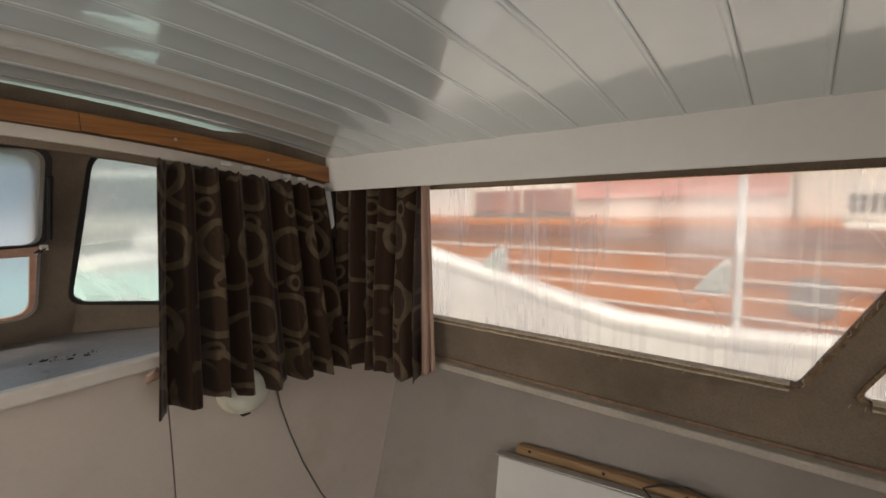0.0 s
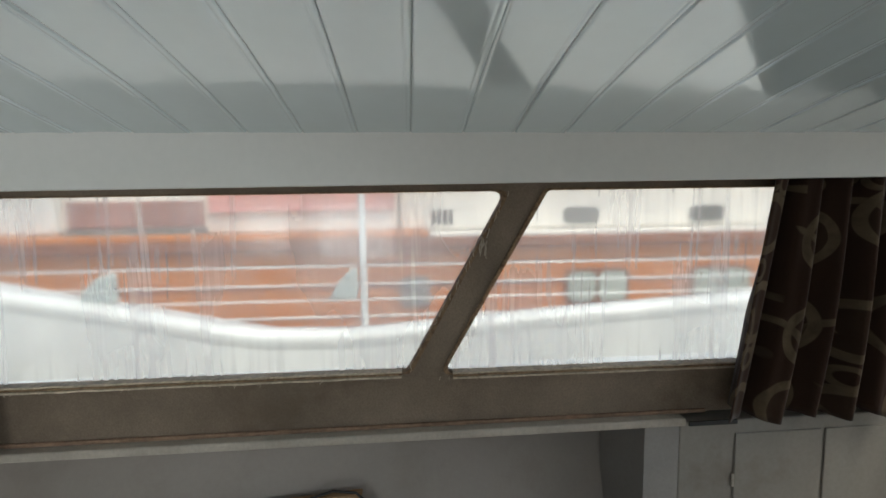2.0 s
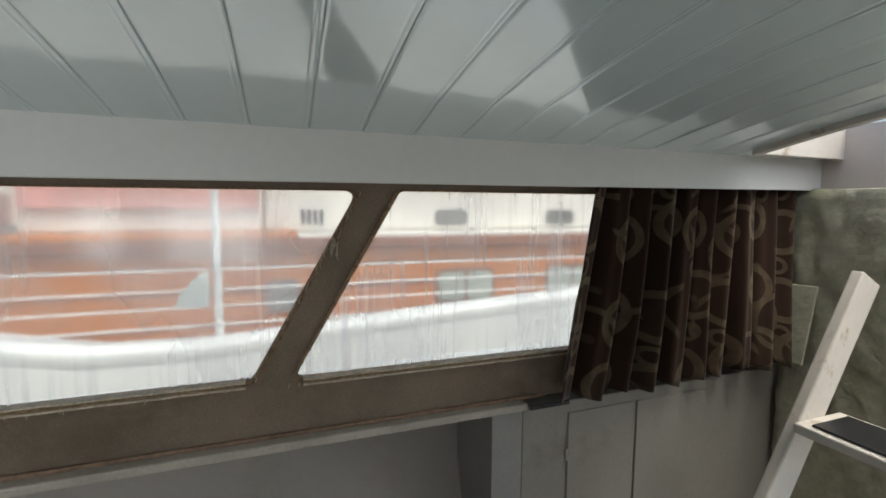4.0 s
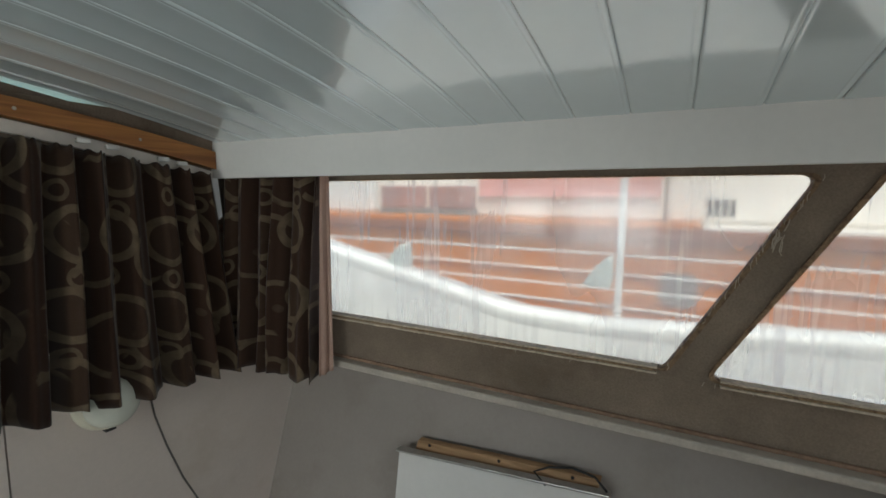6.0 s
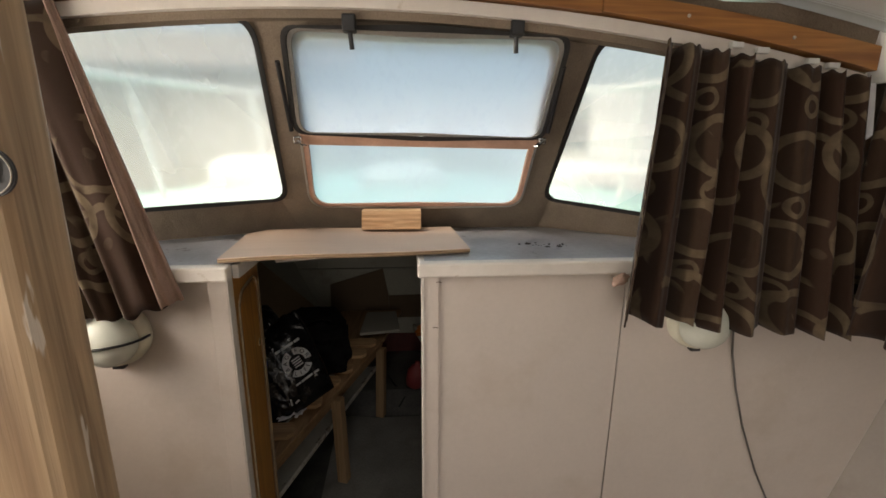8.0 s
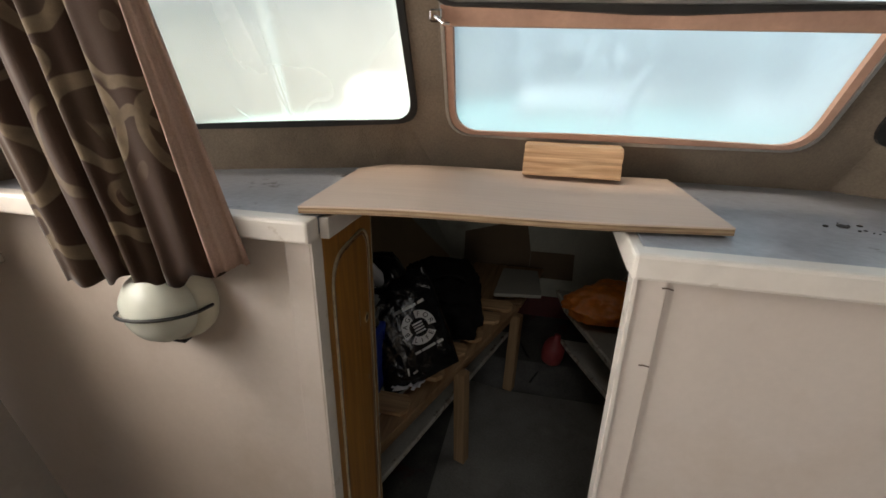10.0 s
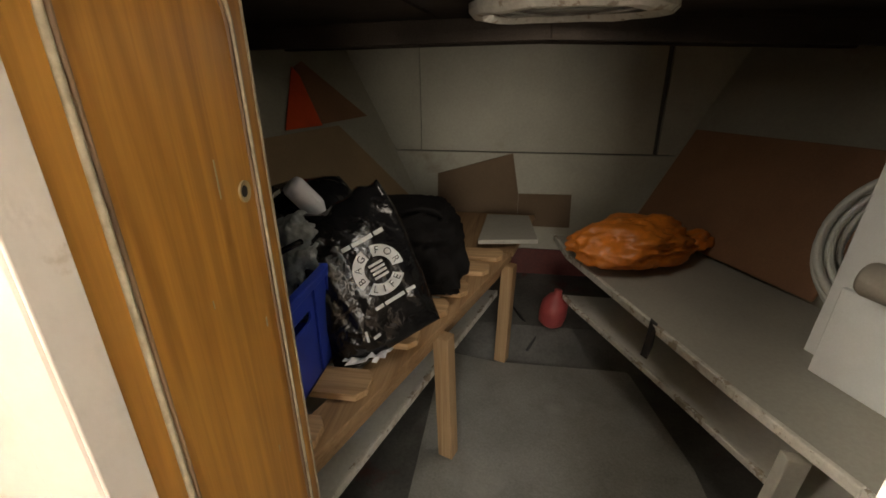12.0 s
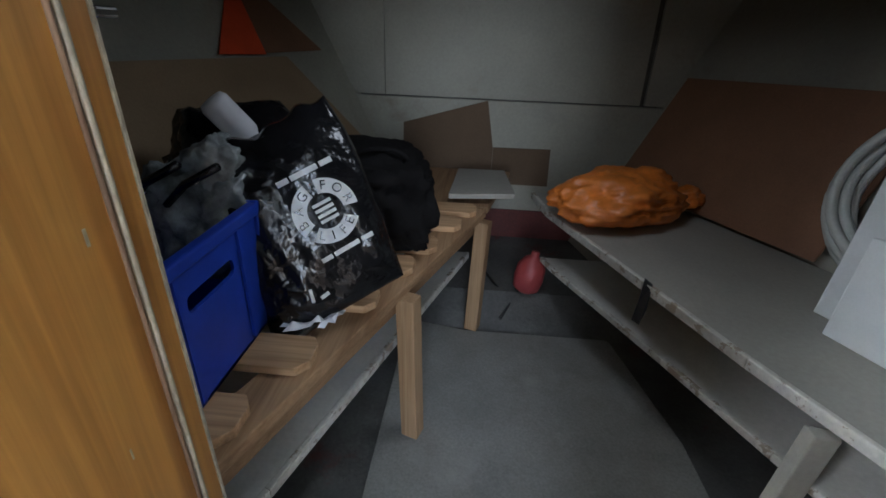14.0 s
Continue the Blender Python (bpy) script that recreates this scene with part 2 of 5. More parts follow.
flaked(BLEACHED, (0.56, 0.49, 0.41), 48.0, 0.60)
FADED = surface("faded_brown_blind", (0.33, 0.20, 0.18), 0.6, 0.2, 3.0, 60.0, 0.1, 0.05)
PLY = timber("pale_plywood", (0.60, 0.46, 0.37), (0.55, 0.41, 0.32), "x", 0.6, 4.0, 0.05, 0.05, 0.08)
SAWN = timber("rough_sawn_pine", (0.68, 0.44, 0.26), (0.42, 0.22, 0.10), "x", 0.85, 42.0, 0.1, 1.0, 0.35)
PLY_EDGE = timber("plywood_edge", (0.33, 0.22, 0.125), (0.15, 0.09, 0.05), "x", 0.8, 60.0)
PLY_CORE = timber("plywood_core", (0.42, 0.29, 0.18), (0.26, 0.17, 0.10), "x", 0.8, 60.0)
BRASS = surface("worn_brass", (0.62, 0.50, 0.30), 0.35, 0.2, 20.0, 120.0, 0.1, 0.05, metal=0.7)
# scuffed shelf boards, lightened beyond BERTH for light the bench blocks
SHELFW = surface("scuffed_shelf_lightened", (0.62, 0.60, 0.54), 0.55, 0.12, 4.0, 90.0, 0.12, 0.1, stain=(0.36, 0.31, 0.24), stain_scale=6.0, stain_at=0.62)
# locker paint darkened to hold the dimness of the after end
LOCKER = surface("locker_paint_dimmed", (0.27, 0.25, 0.222), 0.6, 0.1, 3.0, 90.0, 0.1, 0.1, stain=(0.21, 0.185, 0.16), stain_scale=4.0, stain_at=0.6)
LIP = surface("grey_brown_ledge_paint", (0.46, 0.41, 0.35), 0.6, 0.15, 9.0, 120.0, 0.15, 0.15)
BEAD = surface("aged_cream_bead", (0.42, 0.36, 0.25), 0.5, 0.25, 30.0, 120.0, 0.2, 0.1)
RUBBER = surface("black_rubber_seal", (0.02, 0.019, 0.018), 0.6, 0.3, 20.0, 120.0, 0.2, 0.1)
STEEL = surface("dull_aluminium", (0.58, 0.57, 0.54), 0.35, 0.15, 12.0, 150.0, 0.15, 0.05, metal=0.9)
CHROME = surface("chrome", (0.75, 0.75, 0.75), 0.15, 0.1, 12.0, 150.0, 0.05, 0.02, metal=1.0)
SALMON = surface("salmon_paint", (0.55, 0.33, 0.24), 0.6, 0.15, 10.0, 120.0, 0.1, 0.1)
BLACK = surface("black_plastic", (0.016, 0.016, 0.017), 0.4, 0.2, 10.0, 120.0, 0.1, 0.05)
CREAM = surface("cream_lamp_plastic", (0.62, 0.60, 0.48), 0.35, 0.05, 10.0, 120.0, 0.05, 0.03)
OPAL = surface("opal_lamp_glass", (0.60, 0.62, 0.54), 0.25, 0.04, 10.0, 100.0, 0.03, 0.02)
CLOTH = curtain_cloth("printed_brown_curtain")
PINKCLOTH = surface("pinkish_curtain_lining", (0.43, 0.29, 0.235), 0.95, 0.12, 8.0, 400.0, 0.2, 0.3, spec=0.1)
CUDDY = surface("dirty_cream_paint", (0.34, 0.33, 0.27), 0.55, 0.12, 2.5, 90.0, 0.12, 0.1, stain=(0.24, 0.215, 0.16), stain_scale=3.5, stain_at=0.6)
# berth boards darkened, with the shade of the near end in the colour
BERTH = surface("grey_white_board", (0.365, 0.35, 0.30), 0.55, 0.1, 3.0, 90.0, 0.12, 0.1, stain=(0.25, 0.21, 0.16), stain_scale=5.0, stain_at=0.64)
CHIPPED = surface("chipped_white_edge", (0.62, 0.60, 0.53), 0.6, 0.2, 14.0, 90.0, 0.2, 0.3, stain=(0.30, 0.25, 0.19), stain_scale=26.0, stain_at=0.55, stain_w=0.04)
SOLE = surface("grey_floor_paint", (0.29, 0.285, 0.26), 0.75, 0.2, 4.0, 140.0, 0.25, 0.25, stain=(0.33, 0.32, 0.29), stain_scale=3.0, stain_at=0.6)
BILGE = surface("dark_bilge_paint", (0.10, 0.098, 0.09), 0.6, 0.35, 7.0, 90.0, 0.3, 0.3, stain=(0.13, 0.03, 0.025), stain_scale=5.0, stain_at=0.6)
# brown lining taken near black, so the colour also carries the deckhead's shade
DARKLINE = surface("unlit_deckhead_lining", (0.045, 0.036, 0.03), 0.95, 0.3, 6.0, 200.0, 0.3, 0.5, spec=0.1)
REDOX = surface("red_oxide_paint", (0.13, 0.025, 0.02), 0.5, 0.3, 8.0, 90.0, 0.3, 0.3)
HARD = surface("brown_hardboard", (0.25, 0.125, 0.065), 0.7, 0.12, 4.0, 160.0, 0.15, 0.1)
CARD = surface("brown_cardboard", (0.30, 0.21, 0.12), 0.85, 0.1, 4.0, 160.0, 0.12, 0.1)
DARKCARD = surface("dark_brown_cardboard", (0.13, 0.085, 0.05), 0.85, 0.12, 4.0, 160.0, 0.12, 0.1)
BLUE = surface("blue_crate_plastic", (0.018, 0.055, 0.42), 0.4, 0.12, 12.0, 100.0, 0.08, 0.05)
POLY = surface("black_polythene", (0.008, 0.008, 0.009), 0.20, 0.3, 10.0, 17.0, 0.1, 0.6, spec=0.5)
for _node in POLY.node_tree.nodes:
    if _node.type == "BUMP":
        _node.inputs["Distance"].default_value = 0.014
CLEARPOLY = surface("grey_clear_polythene", (0.26, 0.28, 0.28), 0.16, 0.7, 14.0, 40.0, 0.3, 1.0)
INK = surface("white_print", (0.68, 0.69, 0.68), 0.4, 0.1, 20.0, 100.0, 0.1, 0.0)
ORANGEBAG = surface("orange_plastic_bag", (0.68, 0.20, 0.03), 0.4, 0.25, 14.0, 60.0, 0.15, 0.2, stain=(0.70, 0.34, 0.16), stain_scale=9.0, stain_at=0.62)
ORANGE = surface("orange_red_plastic", (0.72, 0.08, 0.02), 0.45, 0.1, 10.0, 60.0, 0.05, 0.05)
PINKP = surface("pink_red_plastic", (0.42, 0.075, 0.075), 0.45, 0.15, 10.0, 60.0, 0.1, 0.05)
FOAMW = surface("white_foam_sheet", (0.66, 0.68, 0.67), 0.75, 0.05, 6.0, 200.0, 0.06, 0.1)
HOSE = surface("grey_white_hose", (0.50, 0.52, 0.48), 0.4, 0.1, 10.0, 120.0, 0.1, 0.05)
BLACKCLOTH = surface("black_cloth", (0.012, 0.011, 0.011), 0.95, 0.3, 9.0, 300.0, 0.3, 0.5, spec=0.1)
FOIL = surface("crumpled_cream_insulation", (0.50, 0.48, 0.36), 0.5, 0.2, 9.0, 45.0, 0.25, 0.9, stain=(0.36, 0.36, 0.24), stain_scale=8.0, stain_at=0.55)
PAPER = surface("white_paper", (0.68, 0.68, 0.70), 0.7, 0.05, 20.0, 100.0, 0.05, 0.05)
GLASS_SIDE = wet_glass("misted_side_glass", 0.17, 0.16, (0.98, 0.99, 0.98), (0.99, 0.98, 0.95), 0.8, 0.16, (0.13, 0.12))
GLASS_FRONT = wet_glass("misted_front_glass", 0.32, 0.02, (0.94, 0.96, 0.93), (0.72, 0.75, 0.72), 0.2, 0.22)
# centre panes: bright sky above and dimmer view below are put into the tints
GLASS_MID = wet_glass("brightened_upper_glass", 0.48, 0.25, (0.80, 0.87, 0.90), (0.72, 0.79, 0.83), 0.2, 0.3, (0.27, 0.08))
GLASS_LOW = wet_glass("dimmed_bluish_lower_glass", 0.40, 0.2, (0.62, 0.74, 0.78), (0.56, 0.66, 0.71), 0.2, 0.3)
HULLW = surface("white_grp_hull", (0.70, 0.73, 0.72), 0.4, 0.05, 2.0, 60.0, 0.06, 0.05, stain=(0.5, 0.52, 0.5), stain_scale=2.5, stain_at=0.62)
VARNISH = timber("varnished_mahogany", (0.80, 0.27, 0.022), (0.68, 0.205, 0.015), "y", 0.3, 3.0)
VARNISH_D = timber("dark_mahogany", (0.36, 0.12, 0.04), (0.24, 0.075, 0.025), "y", 0.3, 3.0)
CABINW = surface("cream_cabin_paint", (0.76, 0.73, 0.67), 0.45, 0.05, 1.5, 60.0, 0.04, 0.05)
REDCLOTH = surface("faded_red_cover", (0.62, 0.30, 0.27), 0.8, 0.2, 2.0, 90.0, 0.1, 0.2)
WINDARK = surface("grey_window_glass", (0.20, 0.20, 0.19), 0.12, 0.3, 1.5, 60.0, 0.05, 0.0)
WINPALE = surface("pale_green_window", (0.40, 0.46, 0.40), 0.2, 0.15, 3.0, 60.0, 0.05, 0.0)
DECKT = surface("turquoise_deck_paint", (0.36, 0.68, 0.62), 0.5, 0.12, 1.6, 60.0, 0.08, 0.08, stain=(0.5, 0.62, 0.58), stain_scale=2.0, stain_at=0.6)
WATER = surface("river_water", (0.05, 0.06, 0.055), 0.12, 0.3, 0.5, 3.0, 0.2, 0.4)
QUAY = surface("grey_green_cladding", (0.33, 0.335, 0.27), 0.8, 0.12, 0.4, 20.0, 0.1, 0.1)
ROOFM = surface("grey_roof_sheet", (0.22, 0.22, 0.22), 0.7, 0.12, 0.4, 20.0, 0.1, 0.1)

# ---- building helpers ----
CX = 0.09
ORIGIN = {}


def interp(x, xs, ys):
    return float(np.interp(x, xs, ys))


def mesh_of(bm, mat, name, smooth=False, origin=None):
    bmesh.ops.recalc_face_normals(bm, faces=bm.faces)
    if origin is not None:
        bmesh.ops.translate(bm, vec=-Vector(origin), verts=bm.verts)
    me = bpy.data.meshes.new(name)
    bm.to_mesh(me)
    bm.free()
    if smooth:
        for poly in me.polygons:
            poly.use_smooth = True
    me.materials.append(mat)
    return me


def thing(name, at, label, category, group="", kind=""):
    """An Empty at the base of a thing, to hold its parts."""
    ob = new(name)
    ob.location = at
    ob.empty_display_size = 0.05
    ORIGIN[ob.name] = Vector(at)
    return tagged(ob, label, category, group, kind)


def part(name, bm, mat, parent, label="", smooth=False):
    at = ORIGIN[parent.name]
    ob = new(name, mesh_of(bm, mat, name, smooth, at))
    ob.parent = parent
    ORIGIN[ob.name] = at
    return tagged(ob, label)


def solo(name, bm, mat, label, category, group="", kind="", smooth=False, at=None):
    """A thing that is one mesh."""
    if at is None:
        lo = [min(v.co[i] for v in bm.verts) for i in range(3)]
        hi = [max(v.co[i] for v in bm.verts) for i in range(3)]
        at = ((lo[0] + hi[0]) / 2, (lo[1] + hi[1]) / 2, lo[2])
    ob = new(name, mesh_of(bm, mat, name, smooth, at))
    ob.location = at
    ORIGIN[ob.name] = Vector(at)
    return tagged(ob, label, category, group, kind)


def setting(name, bm, mat, label="", smooth=False):
    ob = new(name, mesh_of(bm, mat, name, smooth))
    ORIGIN[ob.name] = Vector((0, 0, 0))
    return tagged(ob, label, "", "", "structure")


def prism(pts, vec, bevel=0.0, bm=None):
    """A solid from a flat polygon pushed along vec."""
    b = bmesh.new()
    lower = [b.verts.new(p) for p in pts]
    upper = [b.verts.new(Vector(p) + Vector(vec)) for p in pts]
    b.faces.new(lower)
    b.faces.new(upper[::-1])
    k = len(pts)
    for i in range(k):
        b.faces.new((lower[i], upper[i], upper[(i + 1) % k], lower[(i + 1) % k]))
    bmesh.ops.recalc_face_normals(b, faces=b.faces)
    if bevel:
        bmesh.ops.bevel(b, geom=b.edges[:] + b.verts[:], offset=bevel, segments=2, profile=0.5, affect="EDGES")
    return joined(bm, b)


def joined(bm, b):
    if bm is None:
        return b
    me = bpy.data.meshes.new("tmp")
    b.to_mesh(me)
    b.free()
    bm.from_mesh(me)
    bpy.data.meshes.remove(me)
    return bm


def box(x0, x1, y0, y1, z0, z1, bevel=0.0, bm=None):
    return prism([(x0, y0, z0), (x1, y0, z0), (x1, y1, z0), (x0, y1, z0)], (0, 0, z1 - z0), bevel, bm)


def turned(bm, m):
    bmesh.ops.transform(bm, matrix=m, verts=bm.verts)
    return bm


def beam(a, b, w, h, bevel=0.0, bm=None, up=(0, 0, 1)):
    """A bar from a to b, w wide and h high, centred on the line."""
    a, b, up = Vector(a), Vector(b), Vector(up)
    d = (b - a).normalized()
    s = d.cross(up).normalized()
    u = s.cross(d).normalized()
    pts = [a + s * i * w / 2 + u * j * h / 2 for i, j in ((-1, -1), (1, -1), (1, 1), (-1, 1))]
    return prism(pts, b - a, bevel, bm)


def tube(pts, r, sides=10, bm=None, closed=False):
    """A round bar along a line of points."""
    b = bmesh.new()
    pts = [Vector(p) for p in pts]
    rows = []
    k = len(pts)
    ref = Vector((0.13, 0.27, 0.95))
    for i, p in enumerate(pts):
        if closed:
            d = (pts[(i + 1) % k] - pts[i - 1]).normalized()
        else:
            d = (pts[min(i + 1, k - 1)] - pts[max(i - 1, 0)]).normalized()
        s = d.cross(ref)
        s = s.normalized() if s.length > 1e-4 else d.orthogonal().normalized()
        u = s.cross(d)
        rows.append([b.verts.new(p + r * (math.cos(q) * s + math.sin(q) * u)) for q in (2 * math.pi * j / sides for j in range(sides))])
    for i in range(k if closed else k - 1):
        a, c = rows[i], rows[(i + 1) % k]
        for j in range(sides):
            b.faces.new((a[j], a[(j + 1) % sides], c[(j + 1) % sides], c[j]))
    if not closed:
        b.faces.new(rows[0][::-1])
        b.faces.new(rows[-1])
    return joined(bm, b)


def lathe(profile, sides=24, m=None, bm=None):
    """A turned solid: profile of (radius, height), closed at the axis."""
    b = bmesh.new()
    rows = []
    for r, z in profile:
        if r < 1e-6:
            rows.append([b.verts.new((0, 0, z))])
        else:
            rows.append([b.verts.new((r * math.cos(2 * math.pi * j / sides), r * math.sin(2 * math.pi * j / sides), z)) for j in range(sides)])
    for a, c in zip(rows, rows[1:]):
        for j in range(sides):
            k = (j + 1) % sides
            if len(a) == 1 and len(c) > 1:
                b.faces.new((a[0], c[j], c[k]))
            elif len(c) == 1 and len(a) > 1:
                b.faces.new((a[j], a[k], c[0]))
            elif len(a) > 1:
                b.faces.new((a[j], a[k], c[k], c[j]))
    if m is not None:
        bmesh.ops.transform(b, matrix=m, verts=b.verts)
    return joined(bm, b)


def rounded(pts, r, steps=6):
    """Corners of a polygon rounded with radius r."""
    out = []
    k = len(pts)
    for i in range(k):
        p, a, c = Vector(pts[i]), Vector(pts[i - 1]), Vector(pts[(i + 1) % k])
        da, dc = (a - p).normalized(), (c - p).normalized()
        half = da.angle(dc) / 2
        t = min(r / math.tan(half), 0.45 * (a - p).length, 0.45 * (c - p).length)
        p0, p1 = p + da * t, p + dc * t
        for j in range(steps + 1):
            s = j / steps
            out.append(tuple(p0.lerp(p, s).lerp(p.lerp(p1, s), s)))
    return out


def sheet(outer, holes, place, thick):
    """A wall panel with openings: loops of (u, v), place(u, v, w) gives the point at depth w."""
    b = bmesh.new()
    for loop in [outer] + holes:
        vs = [b.verts.new((u, v, 0)) for u, v in loop]
        for i in range(len(vs)):
            b.edges.new((vs[i], vs[(i + 1) % len(vs)]))
    bmesh.ops.triangle_fill(b, use_beauty=True, use_dissolve=False, edges=b.edges[:])
    got = bmesh.ops.extrude_face_region(b, geom=b.faces[:])
    for g in got["geom"]:
        if isinstance(g, bmesh.types.BMVert):
            g.co.z = thick
    for v in b.verts:
        v.co = place(v.co.x, v.co.y, v.co.z)
    return b


def dense(loop, step=0.05):
    """More points along a loop of (u, v)."""
    out = []
    for i in range(len(loop)):
        a, c = Vector(loop[i]), Vector(loop[(i + 1) % len(loop)])
        k = max(1, int((c - a).length / step))
        out += [tuple(a.lerp(c, j / k)) for j in range(k)]
    return out


def cloth(top, bottom, folds, depth, nu=90, nv=26, seed=0, hem=0.012):
    """A hanging curtain between a top line and a bottom line (functions of 0..1), pleated."""
    b = bmesh.new()
    uvl = b.loops.layers.uv.new("UVMap")
    grid, flat = [], {}
    length = sum((Vector(bottom((i + 1) / 20)) - Vector(bottom(i / 20))).length for i in range(20)) * 1.5
    for i in range(nu + 1):
        u = i / nu
        col = []
        t0, t1 = Vector(top(u)), Vector(bottom(u))
        e = 0.01
        d = Vector(bottom(min(1, u + e))) - Vector(bottom(max(0, u - e)))
        nrm = Vector((d.y, -d.x, 0)).normalized()
        drop = hem * math.sin(u * 37 + seed) * 0.5 + hem * noise.noise((u * 5, seed, 0.3))
        for j in range(nv + 1):
            v = j / nv
            p = t0.lerp(t1, v)
            w = noise.noise((u * 4 + seed, v * 1.2, 1.7))
            ph = 2 * math.pi * folds * (u + 0.018 * w * v) + 2.4 * noise.noise((u * 3.3, seed * 2.1, 0.0))
            f = 2.0 * abs(math.cos(ph / 2)) ** 0.95 - 1.0 + 0.16 * math.sin(2.3 * ph + 1 + seed)
            amp = depth * (0.55 + 0.4 * v) * (0.9 + 0.5 * noise.noise((u * 7, seed, v)))
            p = p + nrm * (amp * f) + nrm * 0.012 * w * v
            p.z += -drop * v
            if v < 0.05:
                p.z += 0.004 * math.sin(ph * 3)
            vert = b.verts.new(p)
            flat[vert] = (u * length + seed * 0.37, (t0 - t1).length * (1 - v))
            col.append(vert)
        grid.append(col)
    for i in range(nu):
        for j in range(nv):
            f = b.faces.new((grid[i][j], grid[i + 1][j], grid[i + 1][j + 1], grid[i][j + 1]))
            for lp in f.loops:
                lp[uvl].uv = flat[lp.vert]
    return b


def lettering(name, text, size, m, mat, parent, label=""):
    """Flat letters with the built-in font, as a mesh part."""
    cu = bpy.data.curves.new(name, "FONT")
    cu.body = text
    cu.size = size
    cu.align_x = "CENTER"
    cu.align_y = "CENTER"
    cu.extrude = 0.0004
    tmp = bpy.data.objects.new(name + "_tmp", cu)
    me = bpy.data.meshes.new_from_object(tmp)
    bpy.data.objects.remove(tmp)
    bpy.data.curves.remove(cu)
    at = ORIGIN[parent.name]
    me.transform(Matrix.Translation(-at) @ m)
    me.materials.clear()
    me.materials.append(mat)
    ob = new(name, me)
    ob.parent = parent
    ORIGIN[ob.name] = at
    return tagged(ob, label)

# ---- shape of the cabin ----
def ceil_z(x):
    return 1.9305 - 0.106 * (x - 0.019) ** 2


def base_y(x):
    return interp(x, [-1.1, -0.65, -0.30, 0.47, 0.70, 1.25], [1.52, 1.74, 1.885, 1.885, 1.70, 1.44])


def screen_y(x, z):
    b = base_y(x)
    return b + (1.475 - b) * (z - 1.315) / 0.56


HY = [1.45, 2.3, 2.78, 3.1, 3.42, 3.6]
H44 = [1.205, 1.0, 0.775, 0.60, 0.44, 0.34]
H120 = [1.435, 1.28, 1.12, 0.98, 0.806, 0.70]


def hull_x(y, z, side=1):
    """The inner face of the bow's hull side; side -1 is the port side."""
    a, c = interp(y, HY, H44), interp(y, HY, H120)
    x = a + (c - a) * (z - 0.44) / 0.76
    return x if side > 0 else 2 * interp(y, [1.45, 3.42], [CX, -0.045]) - x


def mirror_x(x):
    return 2 * CX - x


# floor of the whole boat, and the dark bilge that rises to the bow
setting("floor", box(-1.3, 1.5, -1.6, 1.47, -0.06, 0.0), LINING, "brown lined cabin sole")
b = bmesh.new()
prism([(-1.2, 1.47, -0.06), (1.4, 1.47, -0.06), (1.4, 2.86, -0.06), (-1.2, 2.86, -0.06)], (0, 0, 0.05), bm=b)
prism([(-1.0, 2.86, -0.06), (-1.0, 3.6, -0.06), (-1.0, 3.6, 0.17), (-1.0, 3.0, 0.09), (-1.0, 2.86, -0.012)], (2.0, 0, 0), bm=b)
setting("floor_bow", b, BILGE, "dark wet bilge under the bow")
b = prism(rounded([(-0.36, 1.47, -0.012), (0.49, 1.47, -0.012), (0.47, 2.40, -0.012), (0.375, 2.85, -0.012), (-0.15, 2.845, -0.012), (-0.37, 2.89, -0.012)], 0.02, 2), (0, 0, 0.014))
setting("floor_board", b, SOLE, "scuffed grey painted sole board")

# ceiling of glossy planks that run across the boat, with the hatch cut out of its after end
PITCH = 0.0976
J0 = 0.332
HATCH = (-0.62, 1.03, -0.945)
b = bmesh.new()
ys = [J0 + k * PITCH for k in range(-16, 12)]
profile = [(0.0, 0.0026), (0.0012, 0.0010), (0.003, 0.0), (0.0075, 0.0), (0.009, 0.0010), (0.0105, 0.0), (0.013, 0.0)]
for y0 in ys:
    y1 = min(y0 + PITCH, 1.462)
    if y0 >= 1.455:
        continue
    spans = [(mirror_x(1.072), 1.072)] if y0 + 0.02 > HATCH[2] else [(mirror_x(1.072), HATCH[0]), (HATCH[1], 1.072)]
    wob = 0.0006 * math.sin(y0 * 37)
    tip = 0.006 * math.sin(y0 * 91 + 1)
    for xa, xb in spans:
        k = max(3, int((xb - xa) / 0.09))
        bow = [(y0 + 0.013 + (y1 - y0 - 0.019) * q / 8, (0.0014 if y0 > 0.7 else 0.0005) * (1 - (q / 4 - 1) ** 2)) for q in range(1, 8)]
        prof = [(y0 + d, h) for d, h in profile] + bow + [(y1 - 0.006, 0.0), (y1 - 0.0035, 0.0), (y1 - 0.0015, 0.0010), (y1 - 0.0003, 0.0026)]
        rows = []
        for i in range(k + 1):
            x = xa + (xb - xa) * i / k
            rows.append([b.verts.new((x, y, ceil_z(x) + h + wob + tip * (y - y0 - PITCH / 2))) for y, h in prof])
        for r0, r1 in zip(rows, rows[1:]):
            for j in range(len(prof) - 1):
                f = b.faces.new((r0[j], r1[j], r1[j + 1], r0[j + 1]))
                f.smooth = True
setting("ceiling", b, PVC, "glossy white tongue-and-groove plastic plank ceiling")

